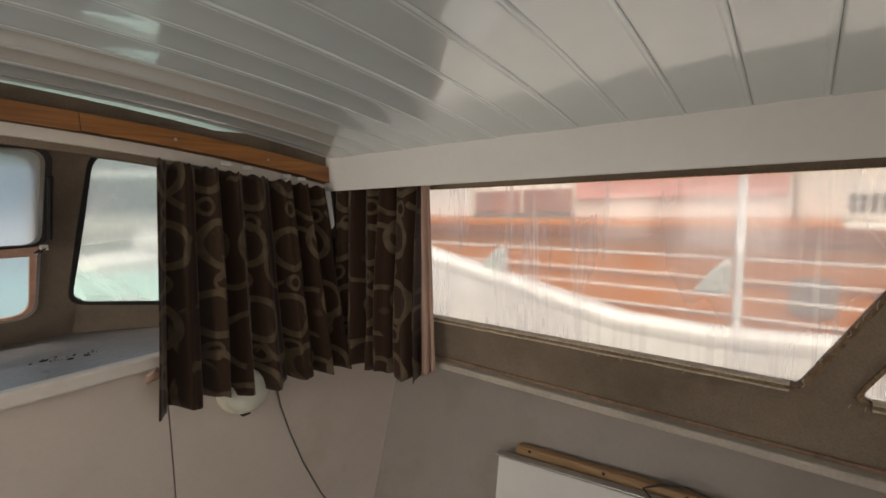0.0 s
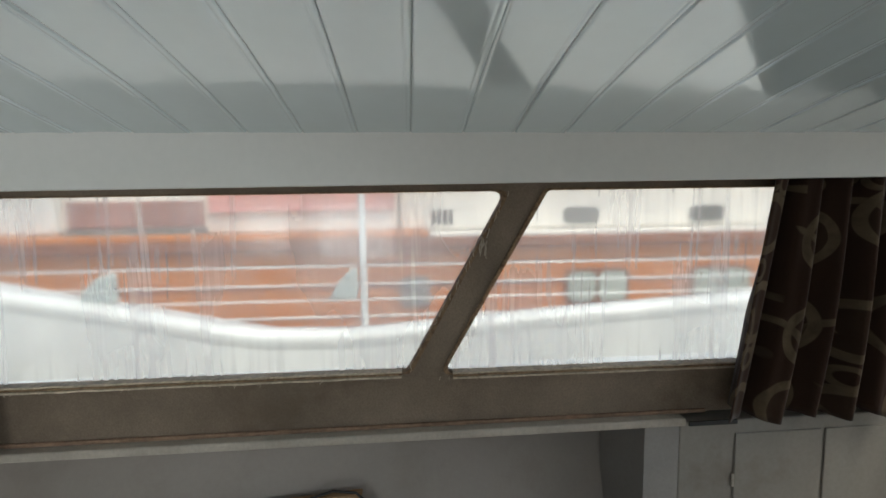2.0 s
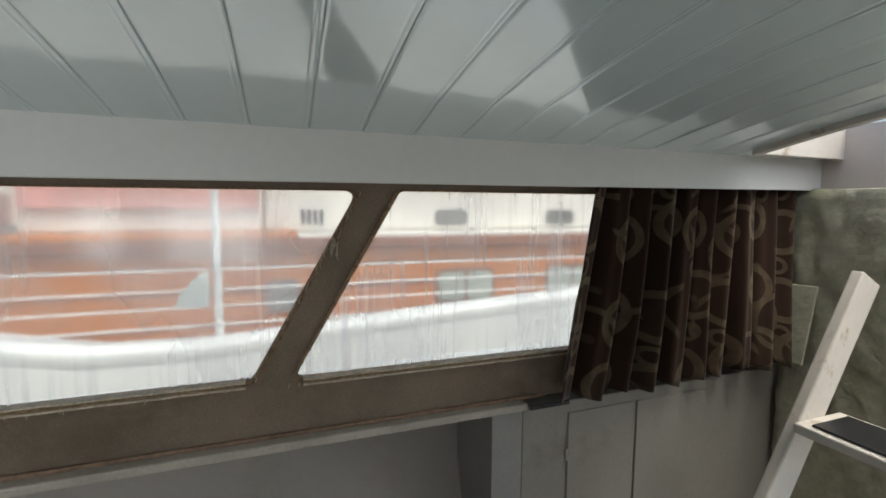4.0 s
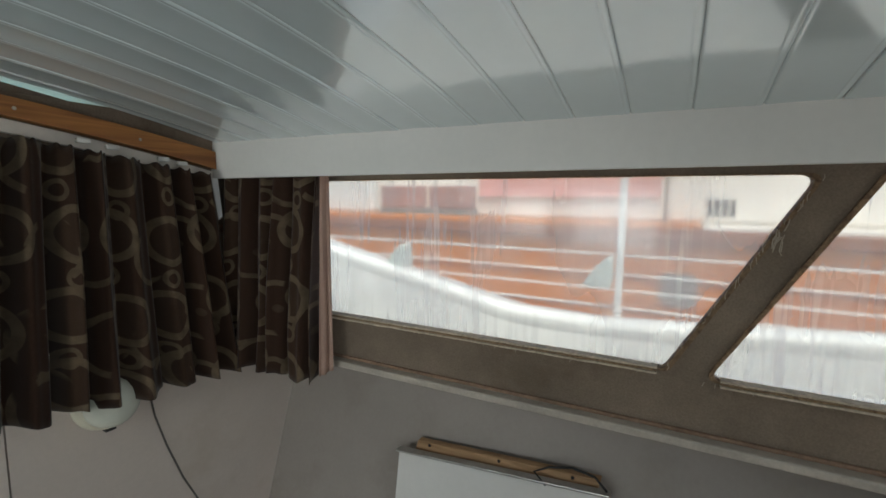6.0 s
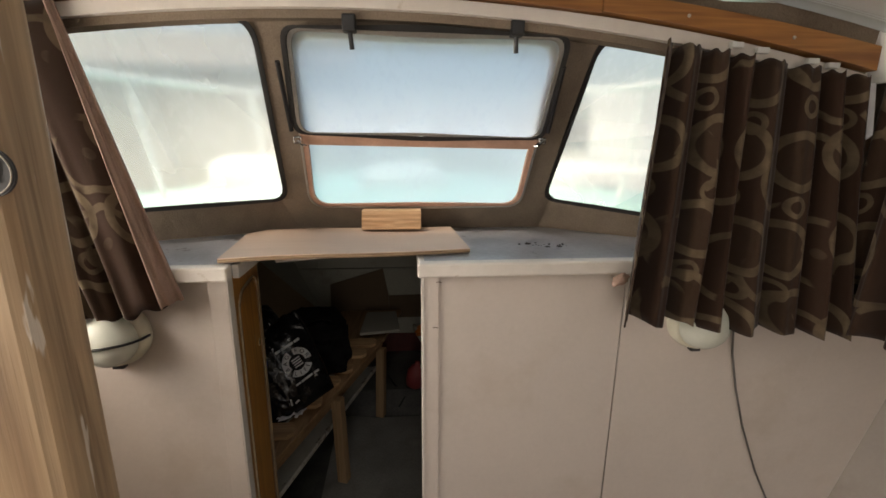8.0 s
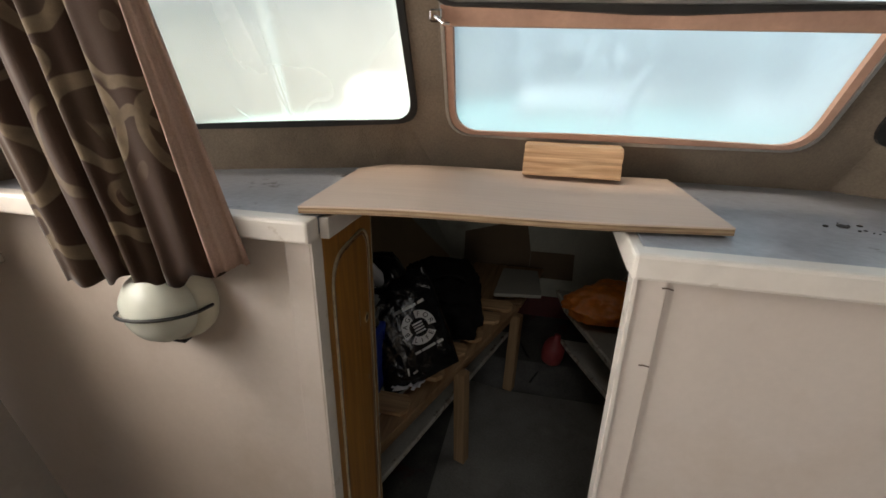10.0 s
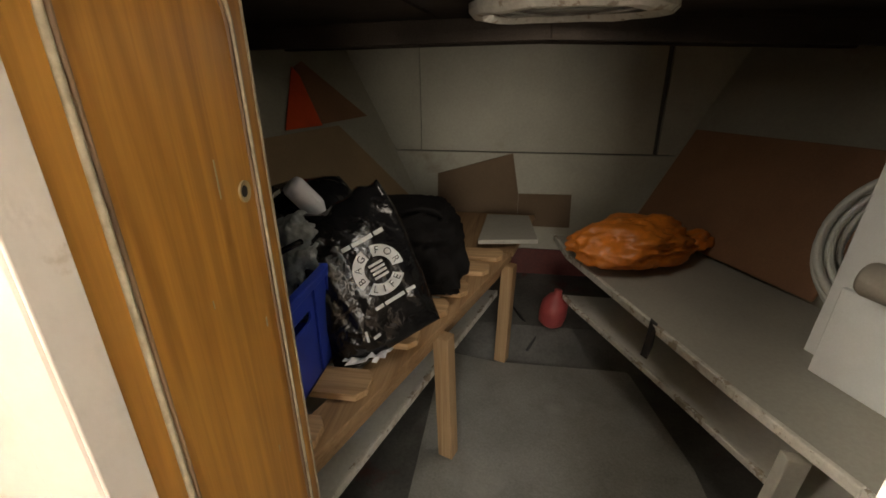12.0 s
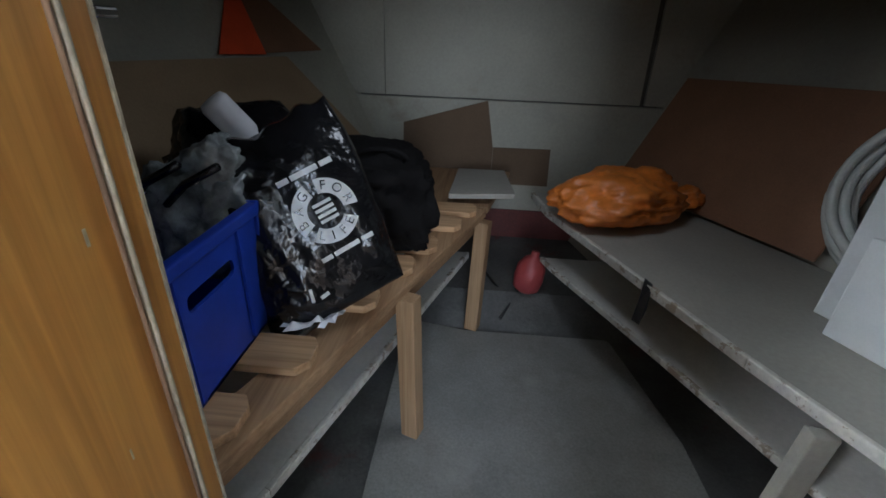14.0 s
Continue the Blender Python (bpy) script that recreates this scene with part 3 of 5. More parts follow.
# roof over it
b = bmesh.new()
def roof_piece(xa, xb, y0, y1):
    k = 14
    pts = [(xa + (xb - xa) * i / k) for i in range(k + 1)]
    poly = [(x, y0, ceil_z(x) + 0.014) for x in pts] + [(x, y0, ceil_z(x) + 0.05) for x in reversed(pts)]
    prism(poly, (0, y1 - y0, 0), bm=b)
roof_piece(mirror_x(1.2), 1.2, HATCH[2], 1.62)
roof_piece(mirror_x(1.2), HATCH[0], -1.32, HATCH[2])
roof_piece(HATCH[1], 1.2, -1.32, HATCH[2])
setting("roof", b, HULLW, "white cabin roof")
b = bmesh.new()
for x in (HATCH[0], HATCH[1]):
    box(x - 0.012, x + 0.012, -1.30, HATCH[2], ceil_z(x) - 0.012, ceil_z(x) + 0.075, 0.003, b)
pts = [HATCH[0] + (HATCH[1] - HATCH[0]) * i / 10 for i in range(11)]
prism([(x, HATCH[2] - 0.012, ceil_z(x) - 0.012) for x in pts] + [(x, HATCH[2] - 0.012, ceil_z(x) + 0.075) for x in reversed(pts)], (0, 0.024, 0), bm=b)
setting("trim_hatch", b, TRIM, "white edge of the open roof hatch")

# side walls: lining with raked window openings, both sides alike
WIN_A = [(1.43, 1.324), (0.242, 1.324), (0.026, 1.710), (1.40, 1.705)]
WIN_B = [(0.184, 1.317), (-1.02, 1.312), (-1.10, 1.714), (-0.044, 1.712)]
SIDE_X = 1.155


def side_wall(s, tag):
    sx = (lambda x: x) if s > 0 else mirror_x
    loops = [rounded(w, 0.018, 5) for w in (WIN_A, WIN_B)]
    outer = [(1.62, 1.205), (-1.3, 1.205), (-1.3, 1.83), (1.62, 1.83)]
    setting("wall_" + tag, sheet(outer, loops, lambda u, v, w: Vector((sx(SIDE_X + w), u, v)), 0.035), LINING, "brown felt-lined cabin side")
    low = [(1.49, 0.0), (-1.3, 0.0), (-1.3, 1.2), (1.49, 1.2)]
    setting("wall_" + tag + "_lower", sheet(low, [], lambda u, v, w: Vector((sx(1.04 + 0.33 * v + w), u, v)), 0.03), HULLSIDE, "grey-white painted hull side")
    d = box(sx(1.191), sx(1.47), -1.3, 1.49, 1.2045, 1.226)
    setting("side_deck_" + tag, d, HULLW, "underside of the side deck")
    t = box(sx(1.124), sx(1.158), -0.36 if s > 0 else -1.25, 1.47, 1.186, 1.204, 0.004)
    setting("trim_ledge_" + tag, t, LIP, "grey painted ledge lip")
    t = box(sx(1.1475), sx(1.1545), -0.42 if s > 0 else -1.25, 1.45, 1.2045, 1.213, 0.002)
    setting("trim_ledge_seam_" + tag, t, SEAM, "salmon brown bead along the foot of the lining")
    f = prism([(sx(1.07), 1.50, 1.710), (sx(1.07), -1.275, 1.728), (sx(1.07), -1.275, 1.835), (sx(1.07), 1.50, 1.835)], (sx(1.084) - sx(1.07), 0, 0), 0.002)
    setting("fascia_" + tag, f, WHITE, "white plastic fascia board above the windows")
    for k, (w, loop) in enumerate(zip((WIN_A, WIN_B), loops)):
        num = k + 1 if s > 0 else k + 3
        win = tagged(new("window_%d" % num), "misted and streaked raked cabin side window", "window", "", "structure")
        win.location = (sx(SIDE_X), w[0][0], 1.3)
        ORIGIN[win.name] = Vector(win.location)
        c = Vector((sum(p[0] for p in loop) / len(loop), sum(p[1] for p in loop) / len(loop)))
        inner = [tuple(Vector(p) + (c - Vector(p)).normalized() * 0.004) for p in loop]
        part("window_frame", sheet(loop, [[tuple(Vector(p) + (c - Vector(p)).normalized() * 0.009) for p in loop]],
             lambda u, v, q: Vector((sx(SIDE_X - 0.006 + q), u, v)), 0.03), PLY_EDGE, win, "frayed tan edge strip")
        pane = part("pane", sheet(inner, [], lambda u, v, q: Vector((sx(SIDE_X + 0.014 + q), u, v)), 0.004), GLASS_SIDE, win)
        pane.visible_shadow = False
        y0, y1 = w[0][0] - 0.03, w[1][0] + (0.03 if k else 0.02)
        for lift, out, col in ((0.0, 0.010, FRAY), (0.0045, 0.007, PLY_EDGE), (0.008, 0.004, FRAY)):
            strip = bmesh.new()
            steps = 60
            rows = []
            for i in range(steps + 1):
                y = y0 + (y1 - y0) * i / steps
                z = w[0][1] + (w[1][1] - w[0][1]) * i / steps - 0.005 + lift + 0.0016 * noise.noise((y * 23, lift * 900, s))
                x = SIDE_X - 0.0065 - out - 0.0015 * noise.noise((y * 41, lift * 700, 3.0))
                rows.append([strip.verts.new((sx(a), y, c)) for a, c in ((x, z), (x, z + 0.0038), (SIDE_X + 0.012, z + 0.0038), (SIDE_X + 0.012, z))])
            for a, c in zip(rows, rows[1:]):
                for j in range(4):
                    strip.faces.new((a[j], a[(j + 1) % 4], c[(j + 1) % 4], c[j]))
            part("sill_layer", strip, col, win, "ragged pale layer of the sill's edge" if col is FRAY else "")


side_wall(1, "starboard")
side_wall(-1, "port")

# forward bulkhead under the dash, with the doorway to the cuddy
DOOR = (-0.365, 0.072)
BY = 1.485
def bulk(pts, tag, label):
    setting("wall_forward_" + tag, prism([(x, BY, z) for x, z in pts], (0, 0.02, 0)), BULK, label)
bulk([(DOOR[1], 0), (0.545, 0), (0.558, 1.292), (DOOR[1], 1.292)], "1", "pinkish white painted bulkhead panel")
bulk([(0.5485, 0), (1.055, 0), (1.46, 1.22), (1.46, 1.292), (0.5615, 1.292)], "2", "pinkish white painted bulkhead panel")
bulk([(DOOR[0], 0), (DOOR[0], 1.292), (-1.30, 1.292), (-1.30, 1.22), (-0.875, 0)], "3", "pinkish white painted bulkhead panel")
setting("trim_seam", box(0.53, 0.575, BY + 0.0206, BY + 0.03, 0.0, 1.29), BULK, "batten behind the panel joint")
b = box(0.068, 0.108, BY - 0.005, BY - 0.0005, 0.0, 1.285, 0.002)
setting("trim_post_starboard", b, BULK, "white painted door post strip")
b = box(-0.405, -0.362, BY - 0.009, BY - 0.0005, 0.0, 1.285, 0.003)
setting("trim_post_port", b, BULK, "white painted door post strip")
b = box(0.0665, 0.0725, BY - 0.008, BY + 0.022, 0.0, 1.285, 0.001)
box(-0.366, -0.3605, BY - 0.008, BY + 0.022, 0.0, 1.285, 0.001, b)
setting("trim_door_lining", b, TRIM, "white painted door lining")

# dash top in two pieces, lips, and coaming round the hatch in it
xs_r = [0.075, 0.47, 0.58, 0.70, 0.95, 1.15]
b = prism([(0.075, 1.462, 1.29)] + [(x, base_y(x) + 0.01, 1.29) for x in xs_r] + [(1.15, 1.462, 1.29)], (0, 0, 0.026))
setting("dash_top_starboard", b, DASH, "worn grey-blue painted dash top with dark chips")
xs_l = [-0.352, -0.5, -0.65, -0.85, -1.0]
b = prism([(-0.352, 1.462, 1.29)] + [(x, base_y(x) + 0.01, 1.29) for x in xs_l] + [(-1.0, 1.462, 1.29)], (0, 0, 0.026))
setting("dash_top_port", b, DASH, "worn grey-blue painted dash top")
b = box(0.058, 1.10, 1.452, 1.4845, 1.284, 1.3175, 0.005)
setting("trim_dash_starboard", b, TRIM, "chipped white painted dash lip")
b = box(-0.95, -0.350, 1.452, 1.4845, 1.284, 1.3175, 0.005)
setting("trim_dash_port", b, TRIM, "chipped white painted dash lip")
b = box(0.060, 0.0745, 1.4855, 1.80, 1.280, 1.314, 0.002)
box(-0.3515, -0.337, 1.4855, 1.80, 1.283, 1.314, 0.002, b)
beam((-0.336, 1.765, 1.262), (0.059, 1.765, 1.292), 0.020, 0.034, 0.002, b)
setting("trim_coaming", b, TRIM, "white painted coaming under the dash")

# raked windscreen wall with three openings
SCREEN = {
    "port": [(-0.84, 1.40), (-0.302, 1.418), (-0.270, 1.822), (-0.80, 1.822)],
    "centre": [(-0.236, 1.398), (0.374, 1.395), (0.376, 1.795), (-0.20, 1.80)],
    "starboard": [(0.447, 1.415), (0.80, 1.375), (0.82, 1.785), (0.466, 1.806)],
}
def on_screen(u, v, w):
    return Vector((u, screen_y(u, v) + w, v))
loops = {k: rounded(p, 0.045, 6) for k, p in SCREEN.items()}
setting("wall_windscreen", sheet(dense([(-1.07, 1.286), (1.25, 1.286), (1.25, 1.87), (-1.07, 1.87)], 0.06), [dense(q, 0.06) for q in loops.values()], on_screen, 0.03), LINING, "brown felt-lined windscreen surround")


def shrink(loop, d):
    c = Vector((sum(p[0] for p in loop) / len(loop), sum(p[1] for p in loop) / len(loop)))
    return [tuple(Vector(p) + (c - Vector(p)).normalized() * d) for p in loop]


for num, key in ((5, "port"), (6, "centre"), (7, "starboard")):
    loop = dense(loops[key], 0.06)
    win = tagged(new("window_%d" % num), "misted windscreen pane in a black rubber seal" if key != "centre" else "opening centre windscreen in a metal frame, misted", "window", "", "structure")
    win.location = (loop[0][0], screen_y(*loop[0]), 1.4)
    ORIGIN[win.name] = Vector(win.location)
    if key != "centre":
        part("window_frame", sheet(shrink(loop, -0.006), [shrink(loop, 0.006)], lambda u, v, w: on_screen(u, v, w - 0.008), 0.014), RUBBER, win, "black rubber seal")
        pane = part("pane", sheet(loop, [], lambda u, v, w: on_screen(u, v, w + 0.012), 0.004), GLASS_FRONT, win)
        pane.visible_shadow = False
    else:
        part("window_frame", sheet(shrink(loop, -0.009), [shrink(loop, -0.003)], lambda u, v, w: on_screen(u, v, w - 0.010), 0.016), STEEL, win, "dull metal outer frame")
        part("frame_edge", sheet(shrink(loop, -0.0028), [shrink(loop, 0.010)], lambda u, v, w: on_screen(u, v, w - 0.006), 0.014), SALMON, win, "worn salmon-painted inner frame")
        top = [p for p in [(-0.225, 1.600), (0.381, 1.590), (0.383, 1.797), (-0.203, 1.802)]]
        tl = dense(rounded(top, 0.03, 5), 0.06)
        part("hopper_frame", sheet(shrink(tl, -0.013), [shrink(tl, -0.002)], lambda u, v, w: on_screen(u, v, w - 0.028), 0.018), RUBBER, win, "black frame of the opening upper light")
        part("hopper_edge", sheet(shrink(tl, -0.001), [shrink(tl, 0.007)], lambda u, v, w: on_screen(u, v, w - 0.026), 0.018), STEEL, win, "dull metal edge")
        bar = [(-0.225, 1.572), (0.379, 1.562), (0.380, 1.588), (-0.224, 1.598)]
        part("transom_bar", sheet(dense(bar, 0.08), [], lambda u, v, w: on_screen(u, v, w - 0.014), 0.012), SALMON, win, "salmon painted bar between the lights")
        low = [(-0.236, 1.398), (0.374, 1.395), (0.379, 1.566), (-0.226, 1.576)]
        for nm, q, dpt in (("pane", tl, -0.016), ("pane", dense(low, 0.06), 0.008)):
            pane = part(nm, sheet(q, [], lambda u, v, w, d=dpt: on_screen(u, v, w + d), 0.004), GLASS_MID if dpt < 0 else GLASS_LOW, win)
            pane.visible_shadow = False
        for x in (-0.075, 0.270):
            h = box(x - 0.014, x + 0.014, screen_y(x, 1.805) - 0.045, screen_y(x, 1.805) - 0.015, 1.795, 1.828, 0.004)
            tube([(x, screen_y(x, 1.79) - 0.036, 1.80), (x + 0.003, screen_y(x, 1.78) - 0.036, 1.765)], 0.005, 8, h)
            part("hinge", h, BLACK, win, "black window hinge")
        for x, sgn in ((-0.228, -1), (0.386, 1)):
            y = screen_y(x, 1.585)
            h = box(x - 0.010, x + 0.010, y - 0.036, y - 0.018, 1.574, 1.592, 0.003)
            beam((x, y - 0.03, 1.583), (x - sgn * 0.02, y - 0.05, 1.570), 0.012, 0.004, 0.001, h)
            part("catch", h, CHROME, win, "small metal catch")
            s = tube([(x + sgn * 0.010, screen_y(x, 1.605) - 0.030, 1.605), (x + sgn * 0.006, screen_y(x, 1.745) - 0.028, 1.745)], 0.0055, 8)
            part("stay", s, BLACK, win, "black sliding stay")

# cambered header over the windscreen: lining, pine batten and white strip
def cambered(z0, z1, y0, y1, k0, k1, xa, xb, steps=22):
    b = bmesh.new()
    rows = []
    for i in range(steps + 1):
        x = xa + (xb - xa) * i / steps
        q = (x + 0.07) ** 2
        a, c = z0 - k0 * q, z1 - k1 * q
        rows.append([b.verts.new(p) for p in ((x, y0, a), (x, y0, c), (x, y1, c), (x, y1, a))])
    for r, s in zip(rows, rows[1:]):
        for j in range(4):
            b.faces.new((r[j], r[(j + 1) % 4], s[(j + 1) % 4], s[j]))
    b.faces.new(rows[0])
    b.faces.new(rows[-1][::-1])
    return b
XL, XR = mirror_x(1.068), 1.068
setting("wall_header", cambered(1.82, 1.94, 1.492, 1.53, 0.106, 0.106, XL, XR), LINING, "brown lining above the windscreen")
setting("trim_strip", cambered(1.836, 1.860, 1.476, 1.492, 0.106, 0.100, XL, XR), TRIM, "white painted strip above the windscreen")
bt = thing("pine_batten", (0.44, 1.47, 1.84), "orange stained pine batten in lengths above the windscreen", "batten")
part("batten_length", cambered(1.862, 1.899, 1.462, 1.4915, 0.098, 0.086, XL, 0.436), PINE, bt)
part("batten_length", cambered(1.864, 1.898, 1.458, 1.4915, 0.098, 0.086, 0.4375, XR), PINE, bt)
for x in (-0.62, -0.3, 0.0, 0.28, 0.62, 0.86):
    z = 1.879 - 0.092 * (x + 0.07) ** 2
    part("screw", lathe([(0, 0), (0.004, 0), (0.003, 0.002), (0, 0.002)], 10, Matrix.Translation((x, 1.4615 if x < 0.43 else 1.4575, z)) @ Matrix.Rotation(radians(90), 4, "X")), LIP, bt)

# after bulkhead with the companionway
b = sheet([(-1.3, 0.0), (1.46, 0.0), (1.46, 1.9), (-1.3, 1.9)], [[(-0.42, 0.35), (0.60, 0.35), (0.60, 1.86), (-0.42, 1.86)]], lambda u, v, w: Vector((u, -1.27 - w, v)), 0.03)
setting("wall_after", b, BULK, "painted after bulkhead with an open companionway")
setting("cockpit_sole", box(-1.3, 1.46, -3.2, -1.31, 0.2, 0.3), HULLW, "white cockpit floor")

# wooden partition to port of the gangway
pt = thing("partition", (-0.6, 0.83, 0.0), "worn varnished teak partition with a bleached edge", "partition")
part("panel", box(-0.90, -0.279, 0.825, 0.845, 0.0, 1.79), TEAK_OLD, pt)
part("post", box(-0.278, -0.222, 0.805, 0.862, 0.0, ceil_z(-0.25) - 0.004, 0.010), BLEACHED, pt, "bleached and worn teak post")

# ---- cuddy in the bow ----
def hull_panel(side, tag):
    b = bmesh.new()
    ny, zz = 16, [-0.02, 0.2, 0.44, 0.8, 1.28]
    ys_ = [1.508 + (3.58 - 1.508) * i / ny for i in range(ny + 1)]
    inner = [[b.verts.new((hull_x(y, z, side), y, z)) for z in zz] for y in ys_]
    outer = [[b.verts.new((hull_x(y, z, side) + 0.03 * side, y, z)) for z in zz] for y in ys_]
    for grid in (inner, outer):
        for i in range(ny):
            for j in range(len(zz) - 1):
                b.faces.new((grid[i][j], grid[i + 1][j], grid[i + 1][j + 1], grid[i][j + 1]))
    setting("wall_bow_" + tag, b, CUDDY, "dirty cream painted hull side in the bow", smooth=True)
hull_panel(1, "starboard")
hull_panel(-1, "port")
EY = 3.42
for num, pts in enumerate((
        [(hull_x(EY, 0.758, -1) - 0.02, 0.758), (-0.5535, 0.758), (-0.551, 1.27), (hull_x(EY, 1.27, -1) - 0.02, 1.27)],
        [(-0.55, 0.758), (0.494, 0.758), (0.486, 1.27), (-0.548, 1.27)],
        [(0.514, 0.758), (hull_x(EY, 0.758) + 0.02, 0.758), (hull_x(EY, 1.27) + 0.02, 1.27), (0.512, 1.27)])):
    setting("wall_bow_end_%d" % (num + 1), prism([(x, EY, z) for x, z in pts], (0, 0.02, 0)), CUDDY, "dirty cream painted panel across the bow")
b = prism([(hull_x(EY, 0.28, -1) - 0.02, EY - 0.004, 0.28), (hull_x(EY, 0.28) + 0.02, EY - 0.004, 0.28), (hull_x(EY, 0.752) + 0.02, EY - 0.004, 0.752), (hull_x(EY, 0.752, -1) - 0.02, EY - 0.004, 0.752)], (0, 0.02, 0))
setting("wall_bow_end_lower", b, CUDDY, "dirty cream painted lower bow panel")
# dark sheet added behind the open panel joints, so they read as black
setting("wall_bow_gap_backing", box(-0.9, 0.9, EY + 0.03, EY + 0.06, -0.05, 1.3), BILGE, "dark sheet standing for the shade in the bow panel gaps")
setting("wall_bow_oxide", box(-0.55, 0.5, EY - 0.01, EY - 0.005, 0.0, 0.279), REDOX, "red oxide painted forefoot")
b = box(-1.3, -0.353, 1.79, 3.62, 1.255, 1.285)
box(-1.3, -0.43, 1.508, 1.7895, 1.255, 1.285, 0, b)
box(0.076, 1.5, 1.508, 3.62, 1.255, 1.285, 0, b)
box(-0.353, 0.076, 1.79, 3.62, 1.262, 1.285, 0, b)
setting("ceiling_bow", b, DARKLINE, "dark brown deckhead lining with its unlit look in the colour")
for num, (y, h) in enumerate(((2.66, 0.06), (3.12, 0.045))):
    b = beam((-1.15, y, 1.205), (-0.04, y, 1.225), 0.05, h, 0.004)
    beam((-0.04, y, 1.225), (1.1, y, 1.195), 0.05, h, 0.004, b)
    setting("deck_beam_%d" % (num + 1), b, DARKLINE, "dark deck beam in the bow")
hatch = thing("deck_hatch", (-0.02, 2.42, 1.23), "round deck hatch with a flaking white rim in the deckhead", "hatch")
ring = lathe([(0.165, 0.0), (0.185, -0.012), (0.205, -0.010), (0.215, 0.0), (0.215, 0.012), (0.165, 0.012)], 40, Matrix.Translation((-0.02, 2.42, 1.2425)))
for v in ring.verts:
    v.co += Vector((0, 0, 0.006 * noise.noise(v.co * 14)))
part("rim", ring, CHIPPED, hatch)
part("cover", lathe([(0, 0.012), (0.168, 0.012), (0.168, 0.004), (0.06, -0.004), (0, -0.006)], 32, Matrix.Translation((-0.02, 2.42, 1.2425))), WINDARK, hatch, "dark hatch glass")

# ---- things in the cabin ----
# plywood sheet laid over the dash hatch, with an offcut of pine on it
pw = thing("plywood_sheet", (-0.1, 1.66, 1.318), "pale bowed plywood sheet lying across the dash", "plywood")
def bowed(z0, z1):
    b = bmesh.new()
    k = 14
    rows = []
    for i in range(k + 1):
        s = i / k
        front = Vector((-0.378 + 0.565 * s, 1.480 + 0.06 * s - 0.006 * math.sin(math.pi * s), 0))
        back = Vector((-0.405 + 0.575 * s, 1.80 + 0.03 * s, 0))
        if i == 0:
            back.y = 1.76
        zz = 0.003 * math.sin(math.pi * s) + 0.002 * math.sin(2.2 * math.pi * s)
        rows.append([b.verts.new((p.x, p.y, z + zz)) for p, z in ((front, z0), (front, z1), (back, z1), (back, z0))])
    for r, s in zip(rows, rows[1:]):
        for j in range(4):
            b.faces.new((r[j], r[(j + 1) % 4], s[(j + 1) % 4], s[j]))
    b.faces.new(rows[0])
    b.faces.new(rows[-1][::-1])
    return b
for k, (z0, z1) in enumerate(((1.3195, 1.3222), (1.3224, 1.3250), (1.3252, 1.3276))):
    part("ply_layer", bowed(z0, z1), PLY_CORE if k == 1 else PLY_EDGE, pw, "brown core layer" if k == 1 else "dark layered plywood edge")
part("face_veneer", bowed(1.3278, 1.3300), PLY, pw, "pale face veneer")

off = box(-0.084, 0.084, -0.022, 0.022, 0.0, 0.052, 0.002)
bmesh.ops.subdivide_edges(off, edges=list(off.edges), cuts=12, use_grid_fill=True)
for v in off.verts:
    c = v.co.copy()
    v.co += Vector((0.0012 * noise.noise(c * 60), 0.0022 * noise.noise((c.x * 9, c.y * 30, c.z * 120)), 0.0012 * noise.noise((c.x * 14, c.y * 60, c.z * 20)) if c.z > 0.004 else 0))
    v.co.y += 0.012 * (c.z / 0.052)
turned(off, pose(-0.006, 1.775, 1.338, 0, 0, -1))
solo("wood_block", off, SAWN, "rough sawn pale pine offcut standing on the plywood sheet", "wood block")

# bulkhead lamps, half behind the curtains
def bulkhead_lamp(x, z, label, wired):
    la = thing("bulkhead_lamp", (x, BY, z), label, "lamp", "bulkhead lamps")
    m = Matrix.Translation((x, BY - 0.0005, z)) @ Matrix.Rotation(radians(90), 4, "X")
    part("base", lathe([(0, 0), (0.067, 0), (0.071, 0.005), (0.072, 0.018), (0.067, 0.036), (0.058, 0.039), (0, 0.039)], 36, m), CREAM, la, "cream plastic base", smooth=True)
    part("globe", lathe([(0.060, 0.0395), (0.060, 0.046), (0.056, 0.062), (0.045, 0.077), (0.028, 0.087), (0.012, 0.0915), (0, 0.092)], 36, m), OPAL, la, "opal glass cover", smooth=True)
    wire = []
    for i in range(13):
        s = i / 12
        a = math.pi * (1 - s)
        r = 0.073
        px, up = r * math.cos(a), 0.018 * s - 0.016 + 0.012 * math.sin(3 * s)
        d = 0.022 + 0.0755 * math.sin(a) ** 0.8
        wire.append((x + px, BY - d, z - 0.005 + up))
    if wired:
        part("guard_wire", tube(wire, 0.0028, 8), BLACK, la, "black guard wire", smooth=True)
    k = box(x - 0.012, x + 0.012, BY - 0.03, BY - 0.012, z - 0.078, z - 0.070, 0.002)
    part("clip", k, BLACK, la, "black clip")
    return la
bulkhead_lamp(-0.604, 1.166, "round cream bulkhead lamp with a black wire guard under a curtain", True)
bulkhead_lamp(0.742, 1.158, "round cream bulkhead lamp hidden by a curtain's hem", False)
cab = [(0.810, BY - 0.014, 1.156), (0.845, BY - 0.012, 1.14), (0.858, BY - 0.008, 1.06), (0.885, BY - 0.006, 0.96), (0.925, BY - 0.006, 0.84), (0.985, BY - 0.006, 0.70), (1.065, BY - 0.008, 0.55), (1.10, BY - 0.008, 0.475)]
